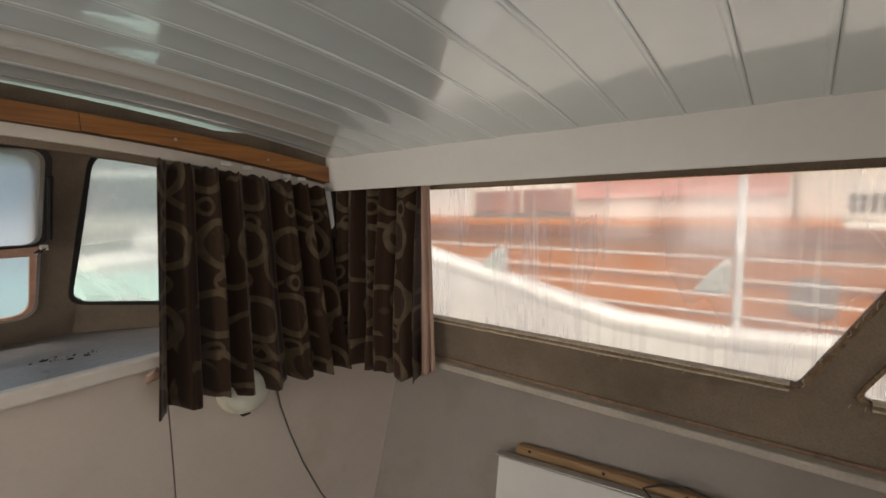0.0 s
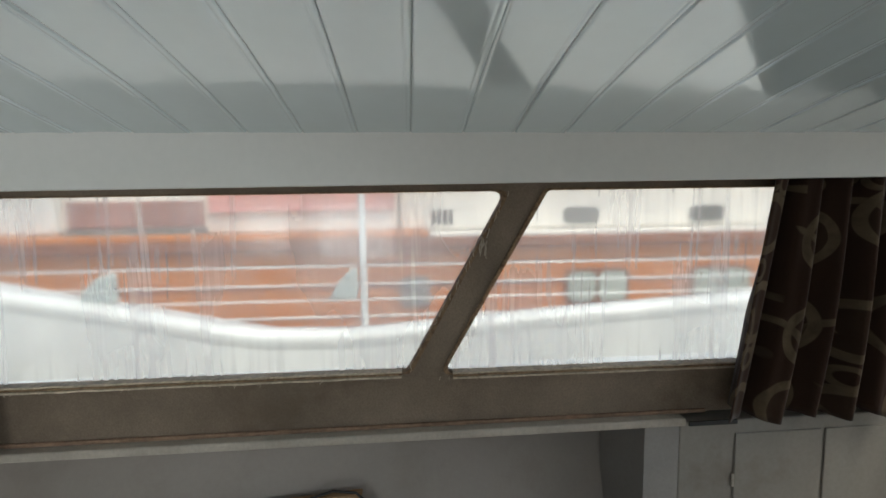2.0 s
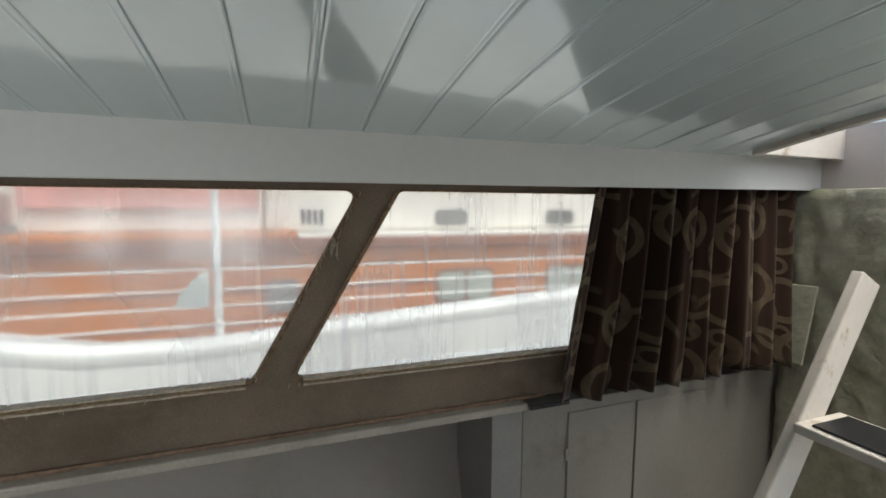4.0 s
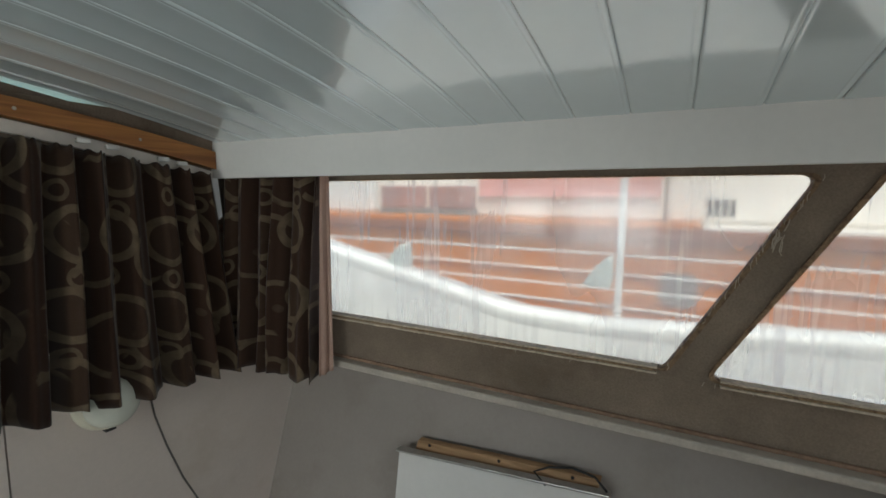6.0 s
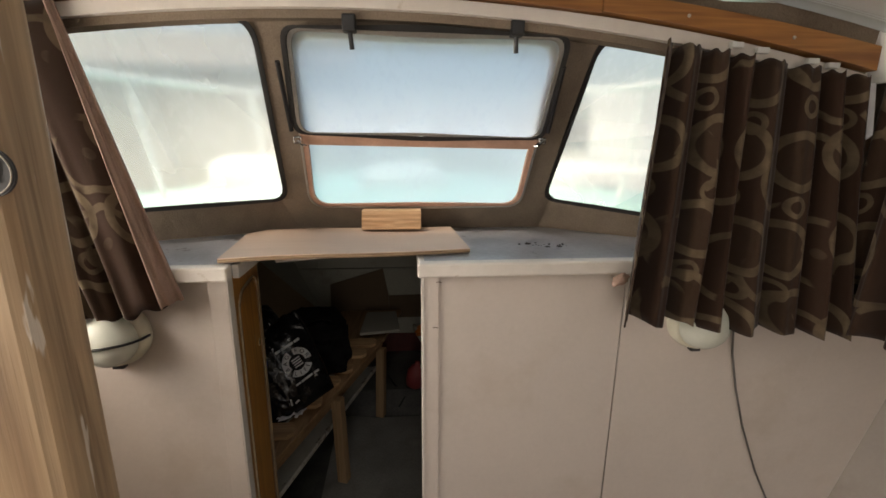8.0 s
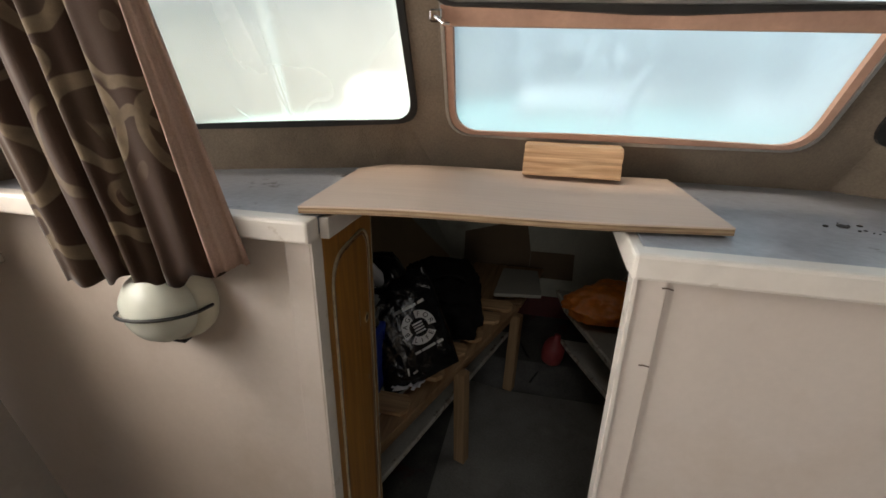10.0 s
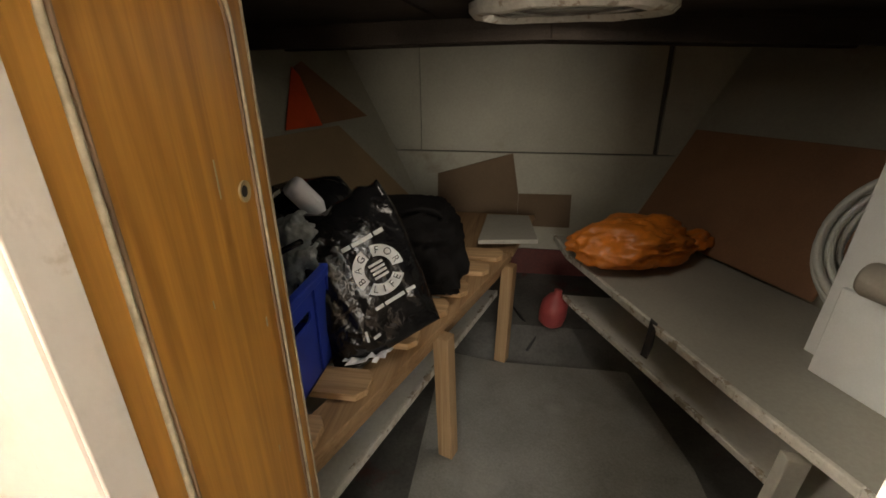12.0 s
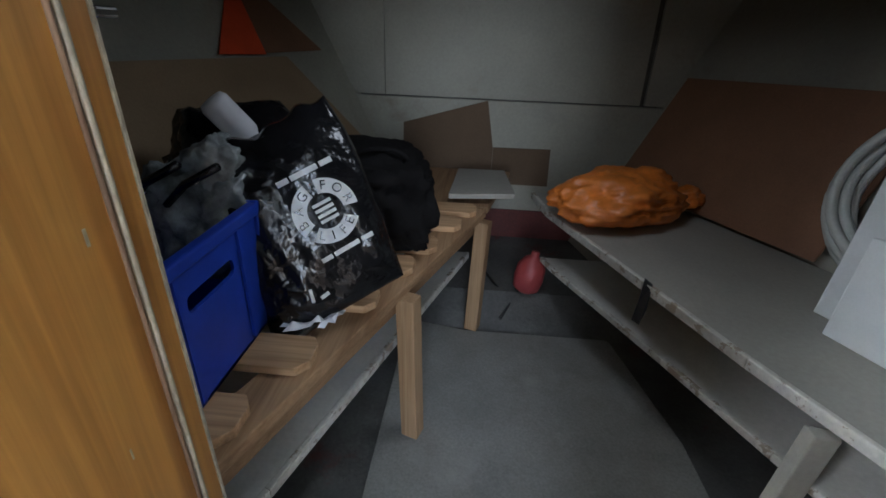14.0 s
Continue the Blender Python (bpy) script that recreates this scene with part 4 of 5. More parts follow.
solo("lamp_cable", tube(cab, 0.0026, 8), surface("grey_cable", (0.12, 0.11, 0.10), 0.6), "dark grey cable hanging from a bulkhead lamp", "cable", smooth=True)

# curtains
def hung(name, top, bottom, folds, depth, label, seed, nu=110, lining=None):
    ob = thing(name, (top(0.5)[0], top(0.5)[1], bottom(0.5)[2]), label, "curtain", "printed brown curtains")
    c = part("cloth", cloth(top, bottom, folds, depth, nu, 30, seed), CLOTH, ob, smooth=True)
    mod = c.modifiers.new("thickness", "SOLIDIFY")
    mod.thickness = 0.0018
    if lining:
        q = part("lining", cloth(lining[0], lining[1], 0.7, 0.007, 16, 30, seed + 3, 0.002), PINKCLOTH, ob, "pinkish lining turned outward", smooth=True)
        mod = q.modifiers.new("thickness", "SOLIDIFY")
        mod.thickness = 0.0018
    return ob


def lerp3(a, c):
    return lambda u: tuple(Vector(a).lerp(Vector(c), u))


hung("curtain", lerp3((0.566, 1.458, 1.785), (1.03, 1.455, 1.722)), lerp3((0.498, 1.405, 1.200), (1.05, 1.405, 1.142)), 7.0, 0.046,
     "brown ring-printed curtain drawn beside the windscreen", 1.0, 150)
hung("curtain", lerp3((1.105, 1.44, 1.735), (1.105, 1.085, 1.735)), lerp3((1.070, 1.43, 1.150), (1.070, 1.090, 1.165)), 5.0, 0.044,
     "brown ring-printed curtain drawn beside the side window", 2.0, 90, (lerp3((1.098, 1.085, 1.735), (1.118, 1.074, 1.735)), lerp3((1.072, 1.082, 1.175), (1.096, 1.052, 1.190))))
hung("curtain", lerp3((1.108, -0.508, 1.735), (1.108, -1.215, 1.735)), lerp3((1.080, -0.392, 1.235), (1.080, -1.19, 1.235)), 9.5, 0.046,
     "brown ring-printed curtain by the after bulkhead", 3.0, 190)
hung("curtain", lerp3((-0.92, 1.452, 1.80), (-0.612, 1.456, 1.83)), lerp3((-0.71, 1.415, 1.205), (-0.468, 1.420, 1.238)), 3.5, 0.026,
     "brown ring-printed curtain gathered aside at the windscreen", 4.0, 80, (lerp3((-0.618, 1.452, 1.83), (-0.606, 1.462, 1.83)), lerp3((-0.474, 1.414, 1.245), (-0.440, 1.446, 1.250))))
tape = prism([(1.046, 1.452, 1.71), (1.064, 1.449, 1.71), (1.056, 1.425, 1.60), (1.046, 1.428, 1.59)], (0, 0.002, 0))
solo("curtain_tape", tape, PAPER, "loose white curtain tape hanging from the fascia", "tape")
for x in (0.74, 0.80, 0.92, 0.97):
    z = 1.778 - 0.16 * (x - 0.74)
    solo("curtain_hook", box(x - 0.014, x + 0.014, 1.462, 1.474, z, z + 0.012, 0.002), WHITE, "small white curtain hook above the windscreen curtain", "curtain hook", "curtain hooks")

# white panel and pine batten on the starboard hull side, a black lead over it
def wallx(z):
    return 1.04 + 0.33 * z
sp = thing("propped_board", (1.27, 0.65, 0.70), "white faced board with a metal lip propped on the hull side", "board")
pts = [(1.262, 0.948, 0.893), (1.262, 0.352, 0.946), (1.215, 0.352, 0.62), (1.215, 0.948, 0.62)]
part("face", prism(pts, (0.018, 0, -0.004), 0.002), WHITE, sp)
part("lip", beam((1.268, 0.955, 0.897), (1.268, 0.345, 0.950), 0.026, 0.007, 0.002), STEEL, sp, "metal edging")
part("batten", prism([(1.292, 0.912, 0.885), (1.292, 0.378, 0.930), (1.300, 0.372, 0.960), (1.300, 0.905, 0.921)], (0.024, 0, 0), 0.003), PINE_RAW_Y, sp, "pine batten behind the panel")
for y in (0.86, 0.64, 0.44):
    part("screw", lathe([(0, 0), (0.005, 0), (0.004, 0.002), (0, 0.002)], 10, Matrix.Translation((1.2935, y, 0.917 + 0.07 * (0.9 - y))) @ Matrix.Rotation(radians(-90), 4, "Y")), BLACK, sp)
ld = [(1.258, 0.50, 0.930), (1.272, 0.535, 0.950), (1.285, 0.50, 0.965), (1.287, 0.44, 0.980), (1.284, 0.385, 0.974), (1.27, 0.355, 0.955), (1.262, 0.345, 0.90)]
solo("black_lead", tube(ld, 0.0032, 8), BLACK, "thin black lead draped over the white panel", "cable", smooth=True)

# locker under the side deck aft, with doors
lk = thing("side_locker", (1.25, -0.8, 0.0), "grey-white painted side locker with plain doors", "locker")
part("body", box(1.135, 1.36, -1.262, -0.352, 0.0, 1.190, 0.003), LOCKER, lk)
part("side_panel", prism([(1.136, -0.351, 0.0), (1.36, -0.351, 0.0), (1.36, -0.351, 1.185), (1.136, -0.351, 1.185)], (0, 0.08, 0)), surface("grey_side_panel", (0.30, 0.285, 0.27), 0.6, 0.1), lk, "greyer end panel")
for y0, y1 in ((-0.69, -0.482), (-0.955, -0.70)):
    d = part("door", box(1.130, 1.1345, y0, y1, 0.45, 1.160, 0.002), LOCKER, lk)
    if y1 > -0.6:
        part("hinge", box(1.128, 1.132, y1 + 0.001, y1 + 0.007, 1.035, 1.065, 0.001), LIP, d, "small dark hinge")
solo("dark_tape", box(1.113, 1.1175, -0.47, -0.36, 1.192, 1.2015), BLACK, "black tape on the end of the ledge", "tape")

# white locker top in the forward corner
wt = thing("corner_seat", (1.08, 1.3, 0.0), "white topped corner seat with a turned-up rim", "seat")
part("base", prism([(0.78, 1.478, 0.0), (1.035, 1.478, 0.0), (1.035, 0.95, 0.0), (0.90, 0.95, 0.0)], (0, 0, 0.43)), BULK, wt)
part("top", prism([(0.78, 1.480, 0.431), (1.178, 1.480, 0.431), (1.178, 0.95, 0.431), (0.90, 0.95, 0.431)], (0, 0, 0.018), 0.003), WHITE, wt)
part("rim", beam((0.80, 1.470, 0.455), (1.170, 1.470, 0.455), 0.016, 0.026, 0.003), WHITE, wt)

# peeling insulation and companion ladder at the after end
fo = bmesh.new()
k = 26
grid = [[fo.verts.new((0.62 + 0.50 * i / k, -1.262 + 0.020 + 0.018 * noise.noise((i * 0.6, j * 0.6, 3.1)), 0.15 + 1.58 * j / (2 * k))) for j in range(2 * k + 1)] for i in range(k + 1)]
for i in range(k):
    for j in range(2 * k):
        fo.faces.new((grid[i][j], grid[i + 1][j], grid[i + 1][j + 1], grid[i][j + 1]))
ob = solo("insulation_sheet", fo, FOIL, "crumpled peeling cream insulation on the after bulkhead", "insulation", smooth=True)
mod = ob.modifiers.new("thickness", "SOLIDIFY")
mod.thickness = 0.012
fl = prism([(1.02, -1.215, 1.46), (1.10, -1.20, 1.46), (1.115, -1.175, 1.25), (1.03, -1.19, 1.235)], (0, 0.008, 0), 0.002)
solo("insulation_flap", fl, FOIL, "loose flap of peeling cream insulation", "insulation")
la = thing("companion_ladder", (0.6, -0.7, 0.0), "grey-white painted companionway steps", "ladder")
for x in (0.36, 0.84):
    part("stringer", beam((x, -0.22, 0.0), (x, -1.06, 1.52), 0.025, 0.075, 0.004), TRIM, la)
for i in range(5):
    z = 0.22 + 0.245 * i
    y = -0.22 - 0.84 * z / 1.52
    t = part("tread", box(0.373, 0.827, y - 0.10, y + 0.055, z, z + 0.022, 0.004), TRIM, la)
    part("tread_mat", box(0.40, 0.80, y - 0.08, y + 0.04, z + 0.0225, z + 0.028, 0.002), BLACK, t, "dark grip pad")
vc = tube([(0.70, -1.235, 1.72), (0.70, -1.232, 1.50), (0.715, -1.225, 1.47), (0.74, -1.225, 1.485)], 0.018, 10)
solo("grey_pipe", vc, surface("grey_pipe", (0.32, 0.33, 0.33), 0.4), "grey pipe with a hook end on the after bulkhead", "pipe", smooth=True)

# small round badge and marks
bd = thing("round_badge", (-0.224, 0.802, 1.560), "small round black and white badge on the partition post", "badge")
m = Matrix.Translation((-0.224, 0.8045, 1.560)) @ Matrix.Rotation(radians(90), 4, "X")
part("disc", lathe([(0, 0), (0.0155, 0), (0.0155, 0.002), (0, 0.0024)], 28, m), BLACK, bd)
part("ring", lathe([(0.0134, 0.0022), (0.0141, 0.0022), (0.0141, 0.0030), (0.0134, 0.0030)], 28, m), LIP, bd)
for a in (-0.5, 0.5):
    part("bar", beam((-0.224 + a * 0.008, 0.8018, 1.553), (-0.224 + a * 0.014, 0.8018, 1.567), 0.0016, 0.0022), INK, bd)
for x, z in ((0.107, 1.266), (0.099, 1.154)):
    w = tube([(x - 0.006, BY - 0.0058, z), (x, BY - 0.007, z + 0.0012), (x + 0.007, BY - 0.0058, z - 0.001)], 0.001, 8)
    solo("wall_nail", w, surface("rusty_nail", (0.12, 0.08, 0.06), 0.7), "small rusty nail end in the bulkhead panel", "nail", "nails in the bulkhead")

# ---- cuddy things ----
# teak-faced door, opened into the cuddy
dr = tagged(new("door_1"), "orange teak-veneered door with cream beads, standing open into the bow", "door", "", "structure")
dr.location = (-0.372, 1.500, 0.02)
ORIGIN[dr.name] = Vector((0, 0, 0))
W, H = 0.264, 1.262
part("leaf", box(-0.010, 0.010, 0.0, W, 0.0, H, 0.001), TEAK, dr)
bead_loop = rounded([(0.034, 0.06, 0), (W - 0.028, 0.06, 0), (W - 0.028, H - 0.055, 0), (0.034, H - 0.055, 0)], 0.06, 8)
part("bead", tube([(0.0118, u, v) for u, v, _ in bead_loop], 0.0027, 6, closed=True), BEAD, dr, "cream bead round the door panel", smooth=True)
bead2 = rounded([(0.041, 0.068, 0), (W - 0.034, 0.068, 0), (W - 0.034, H - 0.063, 0), (0.041, H - 0.063, 0)], 0.055, 8)
part("bead", tube([(0.0110, u, v) for u, v, _ in bead2], 0.0022, 6, closed=True), TEAK_OLD, dr, "dark inner bead", smooth=True)
part("edge_strip", box(-0.010, 0.0108, W + 0.0005, W + 0.004, 0.0, H), BEAD, dr, "pale door edge")
part("finger_hole", lathe([(0.006, 0.0), (0.0108, 0.0), (0.0108, 0.0022), (0.006, 0.001)], 24, Matrix.Translation((0.0102, W - 0.057, 1.008)) @ Matrix.Rotation(radians(90), 4, "Y")), BRASS, dr, "round brass finger pull")
part("finger_hole_back", lathe([(0, 0.0002), (0.0062, 0.0002), (0.0062, 0.001), (0, 0.001)], 20, Matrix.Translation((0.0102, W - 0.057, 1.008)) @ Matrix.Rotation(radians(90), 4, "Y")), BLACK, dr, "dark recess of the pull")
part("latch", beam((0.006, W + 0.0045, 0.985), (0.006, W + 0.028, 0.985), 0.010, 0.007, 0.002), CHROME, dr, "small metal latch")
for u, v, ln, w in ((0.165, 1.03, 0.035, 0.0022), (0.205, 0.86, 0.012, 0.0028), (0.12, 0.93, 0.008, 0.0015), (0.18, 0.70, 0.010, 0.0016)):
    part("scratch", box(0.0101, 0.0104, u - w / 2, u + w / 2, v - ln / 2, v + ln / 2), BEAD, dr, "pale scratch in the veneer")
dr.rotation_euler = (0, 0, radians(6))

# slatted port bench
pb = thing("slatted_bench", (-0.4, 2.4, 0.0), "pine bench with slats on a front rail and square legs", "bench")
FA, FB = Vector((-0.478, 1.84, 0)), Vector((-0.105, 2.90, 0))
DIRB = (FB - FA).normalized()
def front_at(y):
    return FA.lerp(FB, (y - FA.y) / (FB.y - FA.y))
nin = Vector((-DIRB.y, DIRB.x, 0))
part("front_rail", prism([tuple(p + Vector((0, 0, 0.438))) for p in (FA, FB, FB + nin * 0.085, FA + nin * 0.085)], (0, 0, 0.026), 0.003), PINE_RAW_Y, pb)
part("rail_edge", prism([tuple(p + Vector((0, 0, 0.375))) for p in (FA + nin * 0.03, FB + nin * 0.03, FB + nin * 0.055, FA + nin * 0.055)], (0, 0, 0.062), 0.003), PINE_RAW_Y, pb)
part("back_rail", beam((hull_x(1.9, 0.45, -1) + 0.06, 1.90, 0.445), (hull_x(2.85, 0.45, -1) + 0.06, 2.85, 0.445), 0.04, 0.038, 0.003), PINE_RAW_Y, pb)
for y in (1.93, 2.085, 2.285, 2.445, 2.575, 2.735, 2.86):
    f = front_at(y)
    e = hull_x(y, 0.49, -1) + 0.015
    x1 = f.x - 0.020
    sl = prism([(e, y - 0.045, 0.4645), (x1 - 0.02, y - 0.045, 0.4645), (x1, y - 0.022, 0.4645), (x1, y + 0.022, 0.4645), (x1 - 0.015, y + 0.045, 0.4645), (e, y + 0.045, 0.4645)], (0, 0, 0.018), 0.002)
    part("slat", sl, PINE_RAW_X, pb)
for y, zt in ((2.36, 0.437), (2.86, 0.437)):
    p = front_at(y) + nin * 0.005
    lg = box(-0.024, 0.024, -0.022, 0.022, 0.0025, zt, 0.003)
    for v in lg.verts:
        v.co.x += -0.014 * (0.44 - v.co.z) / 0.44 * (-1 if y < 2.5 else 1)
    part("leg", turned(lg, Matrix.Translation((p.x + 0.012, p.y, 0)) @ Matrix.Rotation(math.atan2(DIRB.y, DIRB.x) - math.pi / 2, 4, "Z")), PINE_RAW_Z, pb)


def shelf(name, edge, z, side, label, lip=0.03, thick=0.012, mat=BERTH):
    ob = thing(name, (edge[0][0], edge[0][1], z - lip), label, "shelf")
    back = [(hull_x(y, z, side) - 0.004 * side, y) for _, y in reversed(edge)]
    part("board", prism([(x, y, z - thick) for x, y in edge] + [(x, y, z - thick) for x, y in back], (0, 0, thick)), mat, ob)
    b = bmesh.new()
    for p, q in zip(edge, edge[1:]):
        beam((p[0], p[1], z - lip / 2 + 0.001), (q[0], q[1], z - lip / 2 + 0.001), 0.014, lip + 0.004, 0.003, b)
    part("edge", b, CHIPPED, ob, "chipped white painted edge")
    return ob


shelf("lower_shelf", [(-0.535, 1.80), (-0.484, 1.98), (-0.336, 2.45), (-0.185, 2.92), (-0.16, 3.0)], 0.25, -1, "chipped white shelf under the slatted bench", 0.022, mat=SHELFW)
shelf("lower_shelf", [(0.64, 1.85), (0.498, 2.17), (0.374, 2.448), (0.150, 2.92), (0.12, 3.0)], 0.25, 1, "chipped white shelf under the berth", 0.016, mat=SHELFW)
bt2 = shelf("berth_board", [(0.66, 1.60), (0.52, 1.98), (0.412, 2.219), (0.300, 2.505), (0.115, 2.98), (0.08, 3.18)], 0.445, 1, "grey-white berth board with a chipped edge", 0.022, 0.016)
part("post", beam((0.470, 2.075, 0.41), (0.435, 2.065, 0.003), 0.046, 0.03, 0.003, up=(0, 1, 0)), BERTH, bt2, "white painted berth post")
part("rail", beam((0.50, 2.06, 0.09), (0.70, 1.70, 0.06), 0.03, 0.04, 0.003), CHIPPED, bt2, "white painted lower rail")
solo("black_strap", prism([(0.296, 2.500, 0.452), (0.308, 2.474, 0.449), (0.300, 2.452, 0.395), (0.292, 2.456, 0.345), (0.278, 2.474, 0.347), (0.284, 2.476, 0.40)], (0.006, 0.014, 0), 0.001), BLACK, "short black strap hanging over the berth's edge", "strap")

# boards and cards against the hull
def on_hull(pts, side, off, thick, mat, name, label, category, kind=""):
    vs = [(hull_x(y, z, side) - off * side, y, z) for y, z in pts]
    b = prism(vs, (-thick * side, 0, 0))
    return solo(name, b, mat, label, category)
on_hull([(3.36, 0.462), (2.66, 0.462), (2.70, 0.905), (3.37, 0.875)], 1, 0.035, 0.006, HARD, "hardboard_sheet", "reddish brown hardboard sheet leaning on the hull side", "hardboard")
on_hull([(3.35, 0.50), (2.35, 0.50), (2.35, 0.915), (3.12, 0.905)], -1, 0.03, 0.005, CARD, "hardboard_sheet", "pale brown board leaning on the port hull side", "hardboard")
on_hull([(3.34, 0.92), (3.0, 0.915), (3.09, 1.13), (3.14, 1.15)], -1, 0.006, 0.003, HARD, "hardboard_offcut", "dark brown board on the port hull side", "hardboard")
on_hull([(2.88, 0.917), (3.06, 0.912), (3.085, 1.10), (3.07, 1.13)], -1, 0.012, 0.003, ORANGE, "red_pennant", "orange-red triangular pennant on the port hull side", "pennant")
b = prism([(-0.475, 3.408, 0.40), (-0.084, 3.408, 0.40), (-0.084, 3.408, 0.558), (-0.119, 3.408, 0.752), (-0.472, 3.408, 0.648)], (0, 0.006, 0))
solo("cardboard_piece", b, DARKCARD, "brown board against the lower bow panel", "cardboard")
b = prism([(-0.083, 3.408, 0.40), (0.168, 3.408, 0.40), (0.162, 3.408, 0.563), (-0.083, 3.408, 0.560)], (0, 0.006, 0))
solo("cardboard_piece", b, DARKCARD, "smaller brown board against the lower bow panel", "cardboard")
b = prism(rounded([(-0.239, 2.935, 0.483), (-0.006, 2.972, 0.483), (-0.034, 3.27, 0.483), (-0.222, 3.265, 0.483)], 0.006, 2), (0, 0, 0.018), 0.002)
solo("white_board", b, BERTH, "small white board lying across the bench's forward end", "board")
solo("bow_shelf", prism([(-0.5, 2.93, 0.44), (-0.1, 2.93, 0.44), (0.0, 3.40, 0.44), (-0.4, 3.40, 0.44)], (0, 0, 0.02)), PINE_RAW_Y, "pine support at the forward end of the bench", "shelf")

# blue crate
cr = thing("blue_crate", (-0.68, 2.02, 0.484), "blue plastic crate with a handle slot, standing on the bench slats", "crate")
X0, X1, Y0, Y1, Z0, Z1 = -0.86, -0.530, 1.86, 2.185, 0.4835, 0.715
part("base", box(X0, X1, Y0, Y1, Z0, Z0 + 0.006), BLUE, cr)
slot = rounded([(Y0 + 0.10, Z1 - 0.080), (Y1 - 0.10, Z1 - 0.080), (Y1 - 0.10, Z1 - 0.052), (Y0 + 0.10, Z1 - 0.052)], 0.012, 3)
def crate_wall(f):
    return sheet([(Y0, Z0), (Y1, Z0), (Y1, Z1), (Y0, Z1)], [slot], f, 0.006)
part("side", crate_wall(lambda u, v, w: Vector((X1 - w, u, v))), BLUE, cr)
part("side", crate_wall(lambda u, v, w: Vector((X0 + w, u, v))), BLUE, cr)
part("end", box(X0 + 0.006, X1 - 0.006, Y0, Y0 + 0.006, Z0, Z1), BLUE, cr)
part("end", box(X0 + 0.006, X1 - 0.006, Y1 - 0.006, Y1, Z0, Z1), BLUE, cr)
rm = beam((X0 - 0.006, Y0, Z1), (X1 + 0.006, Y0, Z1), 0.02, 0.022, 0.004)
beam((X0 - 0.006, Y1, Z1), (X1 + 0.006, Y1, Z1), 0.02, 0.022, 0.004, rm)
beam((X0, Y0 + 0.011, Z1), (X0, Y1 - 0.011, Z1), 0.02, 0.022, 0.004, rm)
beam((X1, Y0 + 0.011, Z1), (X1, Y1 - 0.011, Z1), 0.02, 0.022, 0.004, rm)
part("rim", rm, BLUE, cr)
for y in (Y0 + 0.012, Y0 + 0.08, Y1 - 0.08, Y1 - 0.012):
    part("rib", box(X1 + 0.0005, X1 + 0.006, y - 0.004, y + 0.004, Z0 + 0.01, Z1 - 0.012), BLUE, cr)


def crumpled(rx, ry, rz, m, seed, rough=0.2, sub=4, square=0.75):
    """A soft bag: a squarish blob with folds and creases."""
    b = bmesh.new()
    bmesh.ops.create_icosphere(b, subdivisions=sub, radius=1.0)
    for v in b.verts:
        c = v.co.copy()
        q = Vector([math.copysign(abs(t) ** square, t) for t in c])
        n1 = noise.noise(c * 1.6 + Vector((seed, 0, 0)))
        n2 = noise.noise(c * 4.0 + Vector((0, seed, 0)))
        n3 = abs(noise.noise(c * 7.0 + Vector((0, 0, seed))))
        q *= 1 + rough * (0.6 * n1 + 0.35 * n2 - 0.45 * n3)
        v.co = Vector((q.x * rx, q.y * ry, max(q.z, -0.8) * rz))
    return turned(b, m)


# printed black carrier bag leaning in front of the crate
bag = thing("carrier_bag", (-0.44, 2.22, 0.484), "full glossy black carrier bag with white ring print", "bag")
BR = Vector((0.80, 0.42, 0.40)).normalized()
BN = Vector((0.36, -0.84, 0.30))
BN = (BN - BR * BN.dot(BR)).normalized()
BU = BN.cross(BR).normalized()
BO = Vector((-0.455, 2.255, 0.688))
BM = Matrix((( BR.x, BU.x, BN.x, BO.x), (BR.y, BU.y, BN.y, BO.y), (BR.z, BU.z, BN.z, BO.z), (0, 0, 0, 1)))
def bag_face(u, v):
    """How proud the bag's front stands at (u, v)."""
    s = max(0.0, 1 - abs((u + 0.035) / 0.155) ** 3.2) * max(0.0, 1 - abs((v + 0.0175) / 0.1875) ** 3.2)
    return 0.052 * s ** 0.5 + 0.007 * noise.noise((u * 13, v * 13, 4.0)) + 0.004 * noise.noise((u * 31, v * 9, 1.0)) - 0.007 * abs(noise.noise((u * 24 + v * 9, v * 20, 6.0))) * min(1.0, max(0.0, ((u - 0.02) ** 2 + (v + 0.012) ** 2) * 120 - 1.0))
bb = bmesh.new()
nu_, nv_ = 60, 76
front, rear = [], []
for i in range(nu_ + 1):
    fc, rc = [], []
    for j in range(nv_ + 1):
        u, v = -0.190 + 0.31 * i / nu_, -0.205 + 0.375 * j / nv_
        wv = 1 + 0.06 * math.sin(v * 17) + 0.08 * (v < -0.1) * (abs(v) - 0.1) * 4
        wv *= 1 - 0.9 * max(0.0, -0.08 - v) * 2.6 * (u > 0)
        edge = i in (0, nu_) or j in (0, nv_)
        top = 0.022 * noise.noise((u * 22, 2.0, 7.0)) if j > nv_ - 4 else 0.0
        fc.append(bb.verts.new((u * wv, v + top, bag_face(u, v) if not edge else 0.0)))
        rc.append(fc[-1] if edge else bb.verts.new((u * wv, v, -0.7 * bag_face(u, v))))
    front.append(fc)
    rear.append(rc)
for i in range(nu_):
    for j in range(nv_):
        for g, flip in ((front, False), (rear, True)):
            q = [g[i][j], g[i + 1][j], g[i + 1][j + 1], g[i][j + 1]]
            bb.faces.new(q[::-1] if flip else q)
part("body", turned(bb, BM), POLY, bag, smooth=True)
RC = Vector((0.020, -0.012))
